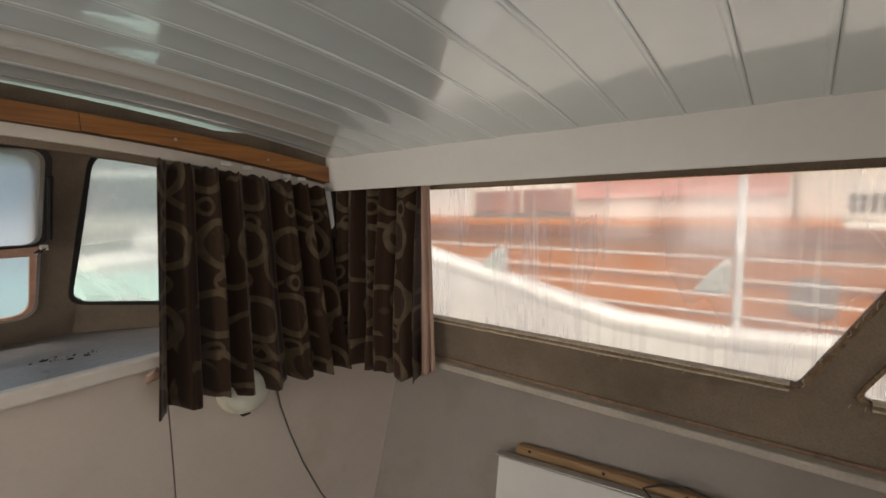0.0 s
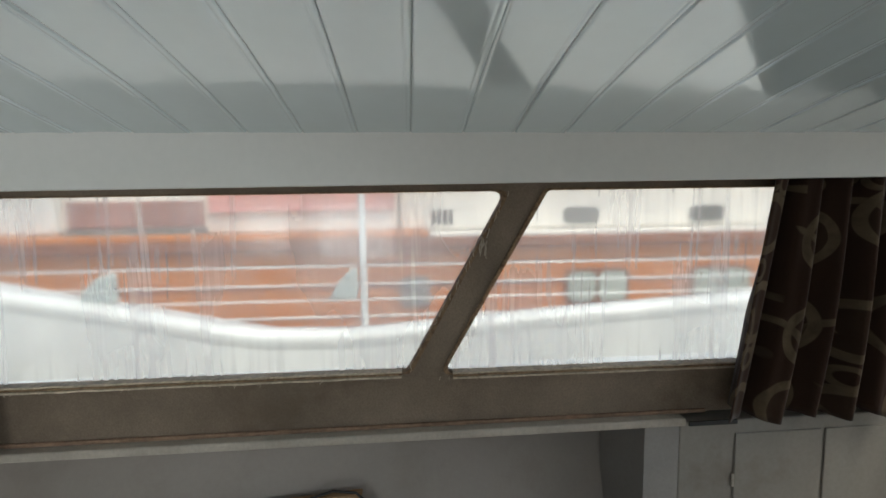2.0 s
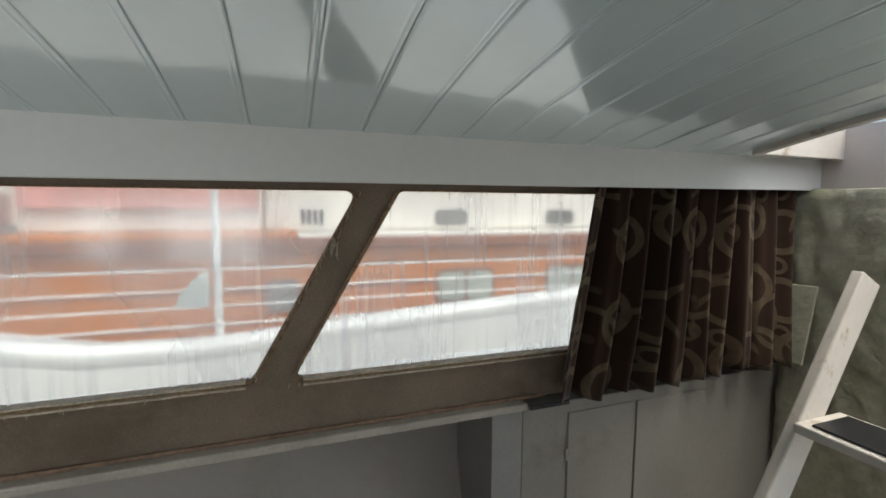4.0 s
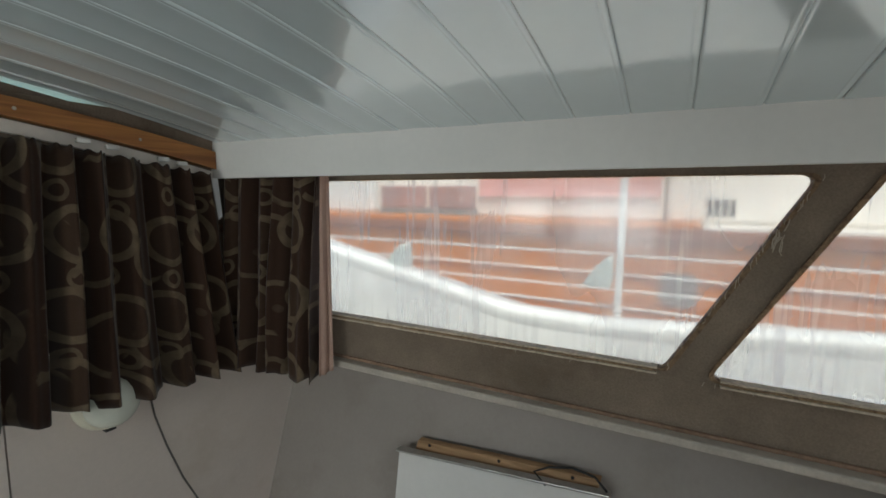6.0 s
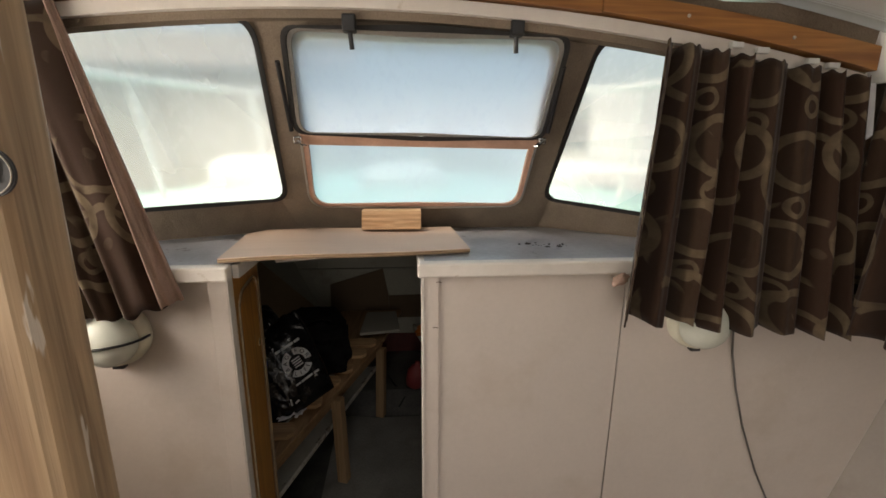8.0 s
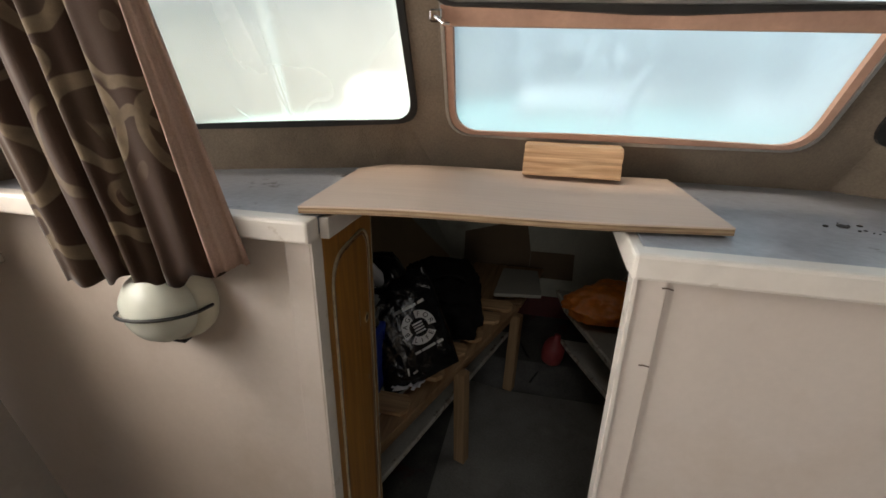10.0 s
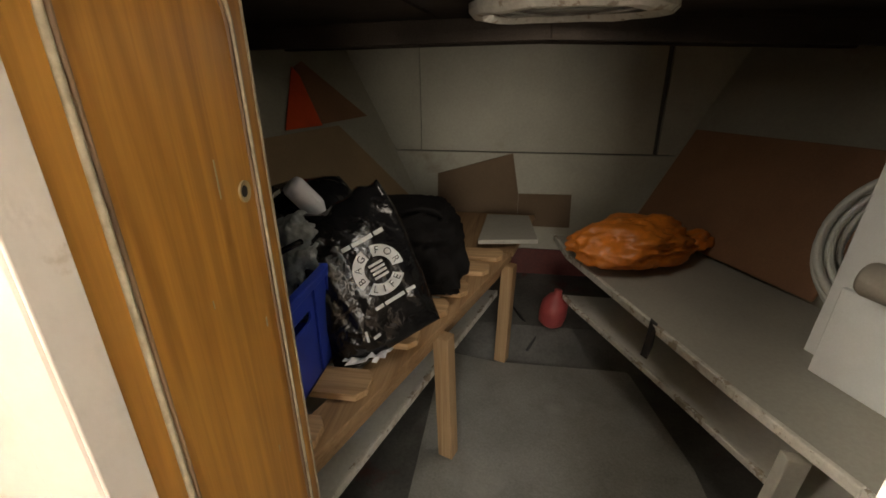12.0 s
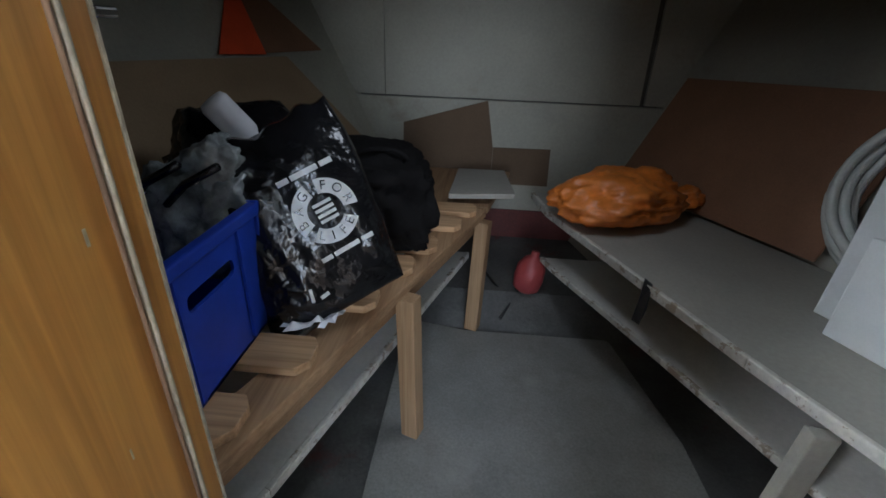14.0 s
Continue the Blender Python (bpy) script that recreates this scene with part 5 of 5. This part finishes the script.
def face_point(u, v, lift=0.0025):
    return Vector((u, v, bag_face(u, v) + lift))
def wedge(a0, a1, r0, r1):
    b = bmesh.new()
    k = 14
    rows = []
    for i in range(k + 1):
        a = radians(a0 + (a1 - a0) * i / k)
        rows.append([b.verts.new(face_point(RC.x + r * math.cos(a), RC.y + r * math.sin(a))) for r in (r0, (2 * r0 + r1) / 3, (r0 + 2 * r1) / 3, r1)])
    for p, q in zip(rows, rows[1:]):
        for j in range(3):
            b.faces.new((p[j], p[j + 1], q[j + 1], q[j]))
    return turned(b, BM)
for word, a0, a1 in (("BAG", 104, 204), ("FOR", -12, 84), ("LIFE", -140, -38)):
    arc = part("print_arc", wedge(a0, a1, 0.033, 0.060), INK, bag, "white printed arc")
    step = (a1 - a0) / len(word)
    for i, ch in enumerate(word):
        flipped = word == "LIFE"
        a = a0 + step * (i + 0.5) if flipped else a1 - step * (i + 0.5)
        u, v = RC.x + 0.0465 * math.cos(radians(a)), RC.y + 0.0465 * math.sin(radians(a))
        rot = a + 90 if flipped else a - 90
        lettering("letter", ch, 0.024, BM @ Matrix.Translation(face_point(u, v, 0.0046)) @ Matrix.Rotation(radians(rot), 4, "Z"), POLY, bag)


def print_bar(u0, v0, u1, v1, h, name="print_bar"):
    b = bmesh.new()
    k = 8
    rows = []
    d = (Vector((u1, v1)) - Vector((u0, v0))).normalized()
    nrm = Vector((-d.y, d.x)) * h / 2
    for i in range(k + 1):
        c = Vector((u0, v0)).lerp(Vector((u1, v1)), i / k)
        rows.append([b.verts.new(face_point(*(c + s * nrm))) for s in (-1, 0, 1)])
    for p, q in zip(rows, rows[1:]):
        for j in range(2):
            b.faces.new((p[j], p[j + 1], q[j + 1], q[j]))
    part(name, turned(b, BM), INK, bag, "white printed line")
for k in range(4):
    v = RC.y + 0.016 - 0.0105 * k
    print_bar(RC.x - 0.018, v, RC.x + 0.018, v, 0.006)
for u0, u1 in ((-0.052, -0.030), (-0.026, 0.026), (0.031, 0.055)):
    print_bar(u0 + RC.x, 0.066, u1 + RC.x, 0.066, 0.010)
    print_bar(u0 + RC.x, -0.090, u1 + RC.x, -0.090, 0.009)
print_bar(-0.085, -0.152, -0.078, -0.125, 0.006)
print_bar(-0.070, -0.152, -0.052, -0.150, 0.008)
cb = thing("clear_bag", (-0.635, 2.235, 0.56), "crumpled greyish clear plastic bag in the crate's corner", "bag")
part("body", crumpled(0.11, 0.10, 0.13, Matrix.Translation((-0.635, 2.235, 0.665)), 3.3, 0.5, 5, 0.8), CLEARPOLY, cb, smooth=True)
part("bunched_neck", crumpled(0.045, 0.030, 0.055, Matrix.Translation((-0.600, 2.195, 0.775)) @ Matrix.Rotation(0.5, 4, "Y"), 5.1, 0.6, 4, 0.9), CLEARPOLY, cb, "bunched neck of the bag", smooth=True)
for a in (-0.035, 0.03):
    part("dark_stripe", tube([(-0.70 + a, 2.150, 0.72), (-0.645 + a, 2.128, 0.765), (-0.58 + a, 2.125, 0.80)], 0.007, 6), POLY, cb, "black printed stripe", smooth=True)
tp = bmesh.new()
gr_ = [[tp.verts.new((-0.50 + 0.012 * i + 0.004 * j, 2.125 + 0.012 * j + 0.004 * i, 0.4845 + 0.020 * abs(noise.noise((i * 0.7, j * 0.7, 2.0))) + 0.012 * abs(noise.noise((i * 1.7, j * 1.9, 5.0))))) for j in range(6)] for i in range(9)]
for i in range(8):
    for j in range(5):
        if not (i in (0, 7) and j in (0, 4)) and (i, j) not in ((3, 4), (5, 0)):
            tp.faces.new((gr_[i][j], gr_[i + 1][j], gr_[i + 1][j + 1], gr_[i][j + 1]))
ob = solo("torn_wrapper", tp, PAPER, "torn white and purple wrapper under the black bag", "wrapper")
mod = ob.modifiers.new("thickness", "SOLIDIFY")
mod.thickness = 0.0012
wr = lathe([(0, 0), (0.026, 0), (0.029, 0.006), (0.029, 0.11), (0.024, 0.12), (0, 0.122)], 24, Matrix.Translation((-0.60, 2.36, 0.775)) @ Matrix.Rotation(radians(-32), 4, "Y") @ Matrix.Rotation(radians(20), 4, "X"))
solo("paper_roll", wr, PAPER, "white roll sticking out behind the black bag", "roll", smooth=True)
solo("stuffed_sack", crumpled(0.17, 0.12, 0.20, Matrix.Translation((-0.66, 2.42, 0.645)), 8.2, 0.3, 4, 0.7), POLY, "black plastic sack behind the carrier bag", "sack", smooth=True)
hd = thing("black_holdall", (-0.40, 2.66, 0.484), "soft black cloth bag slumped on the slats", "bag")
part("body", crumpled(0.18, 0.23, 0.13, Matrix.Translation((-0.445, 2.66, 0.586)) @ Matrix.Rotation(0.15, 4, "Z"), 1.4, 0.34, 5, 0.6), BLACKCLOTH, hd, smooth=True)
part("handle", tube([(-0.405 + 0.07 * math.cos(a), 2.60 + 0.03 * math.cos(a), 0.69 + 0.035 * math.sin(a)) for a in (math.pi * i / 10 for i in range(11))], 0.008, 8), BLACKCLOTH, hd, "black cloth handle", smooth=True)

# orange bag, hose coil, foam sheets on the starboard berth
og = thing("orange_bag", (0.35, 2.93, 0.446), "crumpled orange plastic bag on the berth board", "bag")
part("body", crumpled(0.25, 0.16, 0.10, Matrix.Translation((0.335, 2.93, 0.524)) @ Matrix.Rotation(0.35, 4, "Z"), 6.6, 0.34, 5, 1.15), ORANGEBAG, og, smooth=True)
part("tied_end", crumpled(0.075, 0.045, 0.04, Matrix.Translation((0.575, 3.01, 0.515)) @ Matrix.Rotation(0.35, 4, "Z"), 2.6, 0.5, 4, 0.9), ORANGEBAG, og, "twisted bag end", smooth=True)
hc = thing("hose_coil", (0.93, 2.52, 0.45), "coil of grey-white ribbed hose leaning on the hull side", "hose")
HN = Vector((-0.80, -0.42, 0.42)).normalized()
HU = (Vector((0, 0, 1)) - HN * HN.z).normalized()
HR = HU.cross(HN)
HC = Vector((0.862, 2.44, 0.712))
for k, (r, d) in enumerate(((0.215, 0.0), (0.208, 0.026), (0.196, 0.05), (0.182, 0.03), (0.20, -0.022), (0.176, 0.004))):
    loop = [HC + HN * (d + 0.006 * math.sin(3 * a + k)) + (HU * math.sin(a) + HR * math.cos(a)) * (r + 0.006 * math.sin(2 * a + k)) for a in (2 * math.pi * i / 48 for i in range(48))]
    part("turn", tube(loop, 0.0125, 10, closed=True), HOSE, hc, smooth=True)
fs = thing("foam_sheets", (0.8, 2.1, 0.446), "white foam sheets leaning together on the berth", "foam")
for k, (dx, tilt, tall) in enumerate(((0.0, 3, 0.225), (0.022, 3, 0.235), (0.046, 5, 0.52), (0.068, 6, 0.50))):
    s = box(0.0, 0.018, -0.44, 0.0, 0.0, tall, 0.003)
    part("sheet", turned(s, Matrix.Translation((0.613 + 0.85 * dx, 2.325 + (0.11 if tall > 0.4 else 0.0) - 0.01 * k, 0.447)) @ Matrix.Rotation(radians(24), 4, "Z") @ Matrix.Rotation(radians(tilt), 4, "Y")), FOAMW, fs)
gr = lathe([(0, 0), (0.034, 0), (0.038, 0.008), (0.038, 0.30), (0.032, 0.31), (0, 0.31)], 22, Matrix.Translation((0.618, 2.270, 0.724)) @ Matrix.Rotation(radians(24), 4, "Z") @ Matrix.Rotation(radians(90), 4, "X"))
solo("grey_roll", gr, surface("grey_felt", (0.30, 0.27, 0.23), 0.9, 0.15), "grey-brown felt roll lying on the foam sheets", "roll", smooth=True)

# float in the bilge
fl2 = lathe([(0, 0), (0.03, 0.002), (0.052, 0.02), (0.058, 0.06), (0.055, 0.11), (0.035, 0.145), (0.016, 0.155), (0.016, 0.175), (0, 0.176)], 24, Matrix.Translation((0.075, 3.02, 0.088)) @ Matrix.Rotation(radians(8), 4, "Y"))
solo("pink_float", fl2, PINKP, "faded red plastic float in the bilge under the bow", "float", smooth=True)
tb = tube([(-0.02, 2.90, 0.03), (0.02, 2.97, 0.06), (-0.05, 3.05, 0.10), (-0.1, 3.15, 0.12)], 0.006, 8)
solo("bilge_hose", tb, BLACK, "thin black hose lying in the bilge", "hose", smooth=True)

# loose dirt on the dash, a knotted tie at its lip, frayed lining at the window pillar
dt = bmesh.new()
for i in range(22):
    x, y = 0.40 + random.gauss(0, 0.035), 1.63 + random.gauss(0, 0.018)
    r = random.uniform(0.001, 0.005) if i > 2 else 0.010
    pts = [(x + r * random.uniform(0.5, 1) * math.cos(a), y + r * random.uniform(0.5, 1) * math.sin(a), 1.3165) for a in (0, 1.3, 2.6, 3.9, 5.1)]
    prism(pts, (0, 0, random.uniform(0.0005, 0.002)), 0, dt)
solo("dash_dirt", dt, surface("dark_flakes", (0.03, 0.027, 0.024), 0.8), "dark flakes of dirt on the dash top", "dirt", "", "stuff")
solo("knotted_tie", crumpled(0.020, 0.011, 0.014, Matrix.Translation((0.520, 1.438, 1.276)) @ Matrix.Rotation(-0.5, 4, "Y"), 2.2, 0.5, 3, 0.9), PINKCLOTH, "knotted pinkish cloth tie at the curtain's edge", "curtain tie", smooth=True)
fr = bmesh.new()
for i in range(34):
    t = random.random()
    y, z = 0.256 + (0.030 - 0.256) * t, 1.322 + (1.712 - 1.322) * t
    if i < 12:
        y, z = 0.085 + random.gauss(0, 0.006), 1.605 + random.gauss(0, 0.012)
    ln = random.uniform(0.006, 0.018) if i >= 12 else random.uniform(0.015, 0.04)
    p = Vector((1.150, y, z))
    q = p + Vector((-0.004, random.uniform(-0.4, 1.0) * ln * 0.5, -ln))
    m_ = (p + q) / 2 + Vector((-0.002, random.uniform(-0.004, 0.004), 0))
    tube([p, m_, q], 0.0009 if i < 12 else 0.0006, 5, fr)
for i in range(60):
    y = random.choice((random.uniform(0.27, 1.07), random.uniform(-0.45, 0.18)))
    p = Vector((1.149, y, 1.320 if y > 0.2 else 1.315))
    tube([p, p + Vector((-0.003, random.uniform(-0.008, 0.008), random.uniform(-0.010, 0.004)))], 0.0006, 5, fr)
solo("frayed_threads", fr, surface("pale_threads", (0.50, 0.43, 0.34), 0.9), "pale frayed threads along the side window openings", "threads", "", "stuff")

# ---- outside ----
setting("water", box(-400, 400, -400, 400, -0.75, -0.70), WATER, "dark calm river water")
fd = bmesh.new()
k = 14
ys_ = [1.93 + (4.3 - 1.93) * i / k for i in range(k + 1)]
rows = []
for y in ys_:
    w = interp(y, [1.9, 2.8, 3.6, 4.3], [1.5, 1.35, 0.9, 0.05])
    c = interp(y, [1.9, 4.3], [CX, -0.08])
    rows.append([fd.verts.new((c + w * s, y, 1.30 + 0.035 * (1 - s * s) + 0.02 * (y - 1.9))) for s in (-1, -0.5, 0, 0.5, 1)])
for a, c in zip(rows, rows[1:]):
    for j in range(4):
        fd.faces.new((a[j], a[j + 1], c[j + 1], c[j]))
ob = setting("foredeck", fd, DECKT, "pale turquoise painted foredeck", smooth=True)
mod = ob.modifiers.new("thickness", "SOLIDIFY")
mod.thickness = 0.012
def deck_cover(x, y, z, w, d, h):
    """A low rounded moulding with a flange and a lid seam."""
    dv = thing("deck_locker", (x, y, z), "low white domed moulding on the foredeck", "deck box", "white deck mouldings")
    part("flange", box(x - w / 2 - 0.015, x + w / 2 + 0.015, y - d / 2 - 0.015, y + d / 2 + 0.015, z, z + 0.012, 0.004), HULLW, dv)
    b = bmesh.new()
    bmesh.ops.create_icosphere(b, subdivisions=4, radius=1.0)
    for v in b.verts:
        q = Vector([math.copysign(abs(t) ** 0.6, t) for t in v.co])
        v.co = Vector((x + q.x * w / 2, y + q.y * d / 2, z + 0.0125 + max(0.0, q.z) * h))
    part("lid", b, HULLW, dv, smooth=True)
deck_cover(-0.83, 3.15, 1.345, 0.42, 0.34, 0.15)
deck_cover(0.90, 3.15, 1.33, 0.42, 0.34, 0.09)
deck_cover(0.03, 3.05, 1.366, 0.46, 0.46, 0.09)
pp = thing("pulpit_rail", (0, 3.4, 1.33), "white painted tubular bow rail", "rail")
for pts in ([(-1.01, 2.0, 1.79), (-1.01, 2.4, 1.812), (-0.867, 3.2, 1.853), (-0.25, 3.9, 1.90), (0.2, 3.9, 1.90), (0.85, 3.2, 1.853), (1.05, 2.4, 1.812), (1.05, 2.0, 1.79)],):
    part("top_rail", tube(pts, 0.016, 8), HULLW, pp)
for x, y, z in ((-0.82, 3.2, 1.853), (-0.25, 3.9, 1.90), (0.2, 3.9, 1.90), (0.80, 3.2, 1.853), (-1.01, 2.4, 1.81), (1.05, 2.4, 1.81)):
    part("stanchion", tube([(x + (0.07 if x < 0 else -0.07), y, 1.345), (x, y, z - 0.004)], 0.014, 8), HULLW, pp)

# white hull of the boat alongside, with guard wires and fittings
GY = [-6.0, -2.5, -1.2, -0.26, 0.45, 0.875, 1.36, 1.82, 2.6, 3.6]
GZ = [1.45, 1.33, 1.276, 1.227, 1.175, 1.185, 1.29, 1.38, 1.55, 1.78]
nb = thing("white_boat", (2.2, 0.0, -0.7), "white hulled boat lying alongside with a curved sheer", "boat")
h = bmesh.new()
ys_ = np.linspace(-6.0, 3.6, 60)
cols = []
for y in ys_:
    z = interp(y, GY, GZ)
    x = 2.0 + 0.05 * abs(y) ** 1.2 * 0.1
    cols.append([h.verts.new(p) for p in ((x + 0.35, y, -0.8), (x - 0.13, y, 0.6), (x - 0.004, y, z - 0.06), (x + 0.35, y, z - 0.07), (x + 0.7, y, -0.8))])
for a, c in zip(cols, cols[1:]):
    for j in range(4):
        h.faces.new((a[j], a[j + 1], c[j + 1], c[j]))
part("hull", h, HULLW, nb)
cap = bmesh.new()
cols = []
for y in ys_:
    z = interp(y, GY, GZ)
    x = 2.0 + 0.005 * abs(y) ** 1.2
    cols.append([cap.verts.new((x + a, y, z + c)) for a, c in ((-0.005, -0.062), (-0.0055, -0.045), (-0.003, -0.026), (0.003, -0.012), (0.018, -0.003), (0.05, 0.0), (0.12, -0.004), (0.12, -0.05))])
for a, c in zip(cols, cols[1:]):
    for j in range(7):
        cap.faces.new((a[j], a[j + 1], c[j + 1], c[j]))
part("gunwale", cap, HULLW, nb, "white rounded gunwale", smooth=True)
for z in (1.405, 1.318, 1.245, 1.165):
    part("guard_wire", tube([(2.32, y, z + 0.004 * math.sin(y)) for y in np.linspace(-6, 3.2, 12)], 0.0045, 6), HULLW, nb, "white guard wire")
for y in (-3.2, 0.45, 3.0):
    part("stanchion", tube([(2.28, y, 1.05), (2.28, y, 1.80)], 0.016, 10), HULLW, nb, "white stanchion")
def cowl(y, s=1.0):
    c = prism([(2.06, y + 0.10 * s, 1.30), (2.06, y - 0.055 * s, 1.30), (2.06, y - 0.055 * s, 1.425), (2.06, y - 0.02 * s, 1.42), (2.06, y + 0.04 * s, 1.375)], (0.09, 0, 0), 0.012)
    part("cowl", c, surface("pale_green_grp", (0.50, 0.58, 0.55), 0.4), nb, "pale moulded cowl")
cowl(1.48, 0.8)
cowl(0.50, 0.75)

# varnished wooden cruiser beyond it
wb = thing("wooden_cruiser", (3.9, -1.0, -0.7), "varnished mahogany cruiser with a cream cabin and red cover", "boat")
part("hull_side", box(3.20, 4.9, -8.0, 4.2, -0.75, 1.40), VARNISH, wb)
for z in (0.75, 0.95, 1.15, 1.30):
    part("plank_edge", box(3.193, 3.1995, -8.0, 4.2, z, z + 0.012), VARNISH_D, wb)
part("rubbing_strake", box(3.15, 3.20, -8.0, 4.2, 1.401, 1.475, 0.01), VARNISH_D, wb, "dark rubbing strake")
part("toe_rail", box(3.16, 4.9, -8.0, 0.1, 1.476, 1.505, 0.006), CABINW, wb, "cream toe rail")
part("toe_rail", box(3.155, 4.9, 0.101, 4.2, 1.476, 1.512, 0.006), VARNISH, wb, "orange varnished toe rail")
part("cabin_side", box(3.35, 4.8, -7.0, 0.30, 1.506, 2.25, 0.03), CABINW, wb, "cream cabin side")
part("wheelhouse", box(3.35, 4.8, 0.31, 2.52, 1.513, 2.05, 0.02), CABINW, wb, "cream wheelhouse")
part("fore_cabin", box(3.33, 4.8, 2.53, 4.1, 1.513, 2.1, 0.03), HULLW, wb, "white fore cabin")
part("red_cover", prism([(3.31, 1.56, 1.66), (3.31, 0.33, 1.665), (3.348, 0.33, 2.12), (3.348, 1.56, 2.12)], (0.03, 0, 0)), REDCLOTH, wb, "faded red canvas cover")
for y0, y1 in ((1.60, 2.0), (2.03, 2.46)):
    part("wheelhouse_window", box(3.325, 3.349, y0, y1, 1.565, 1.74, 0.006), FADED, wb, "wheelhouse window with a faded brown blind")
part("grey_panel", box(3.33, 3.349, 1.58, 2.48, 1.5135, 1.56, 0.004), WINDARK, wb, "grey panel under the windows")
for y in (-0.06, -0.02, 0.02, 0.06):
    part("vent_bar", box(3.338, 3.349, y - 0.01, y + 0.01, 1.555, 1.655, 0.002), BLACK, wb, "dark slot of a cabin vent")
for y in (-1.0, -1.95, -2.9, -3.9):
    q = rounded([(y - 0.13, 1.545), (y + 0.13, 1.545), (y + 0.13, 1.66), (y - 0.13, 1.66)], 0.05, 5)
    fr = part("cabin_window", sheet(q, [], lambda u, v, w: Vector((3.349 - w, u, v)), 0.012), WINDARK, wb, "grey cabin window")
for y in (-0.95, -1.17, -1.86, -2.08, 0.20, -3.1):
    q = rounded([(y - 0.10, 1.01), (y + 0.10, 1.01), (y + 0.10, 1.215), (y - 0.10, 1.215)], 0.05, 5)
    part("hull_window", sheet(q, [], lambda u, v, w: Vector((3.199 - w, u, v)), 0.014), WINPALE if y < 0 else WINDARK, wb, "pale curtained hull window")

for y in (-1.06, -1.97):
    q = rounded([(y - 0.235, 0.985), (y + 0.235, 0.985), (y + 0.235, 1.24), (y - 0.235, 1.24)], 0.07, 5)
    part("window_surround", sheet(q, [], lambda u, v, w: Vector((3.1995 - w, u, v)), 0.006), VARNISH_D, wb, "dark wooden window surround")

# far bank ahead: sheds and a moored white boat
sh = thing("boat_shed", (-7, 24, -0.7), "grey-green clad boat shed across the water", "shed")
part("wall", box(-22, -2.5, 22, 32, -0.75, 4.6), QUAY, sh)
part("roof", prism([(-22.4, 21.6, 4.6), (-2.1, 21.6, 4.6), (-2.1, 27, 7.0), (-22.4, 27, 7.0)], (0, 0, 0.2)), ROOFM, sh)
mb = thing("moored_cruiser", (4.2, 9.5, -0.7), "white cabin cruiser moored ahead", "boat")
part("hull", prism([(2.2, 7.5, -0.75), (3.2, 6.4, -0.75), (9, 6.8, -0.75), (9, 9.8, -0.75), (3.0, 9.8, -0.75)], (0, 0, 2.0), 0.08), HULLW, mb)
part("cabin", box(3.6, 7.5, 7.3, 9.2, 1.26, 2.5, 0.12), HULLW, mb)
for x in (4.0, 5.2, 6.4):
    part("window", box(x, x + 0.9, 7.26, 7.295, 1.75, 2.15, 0.02), WINDARK, mb, "dark cabin window")
setting("quay", box(-60, 60, 30, 60, -0.75, 0.6), QUAY, "low grey quay across the water")
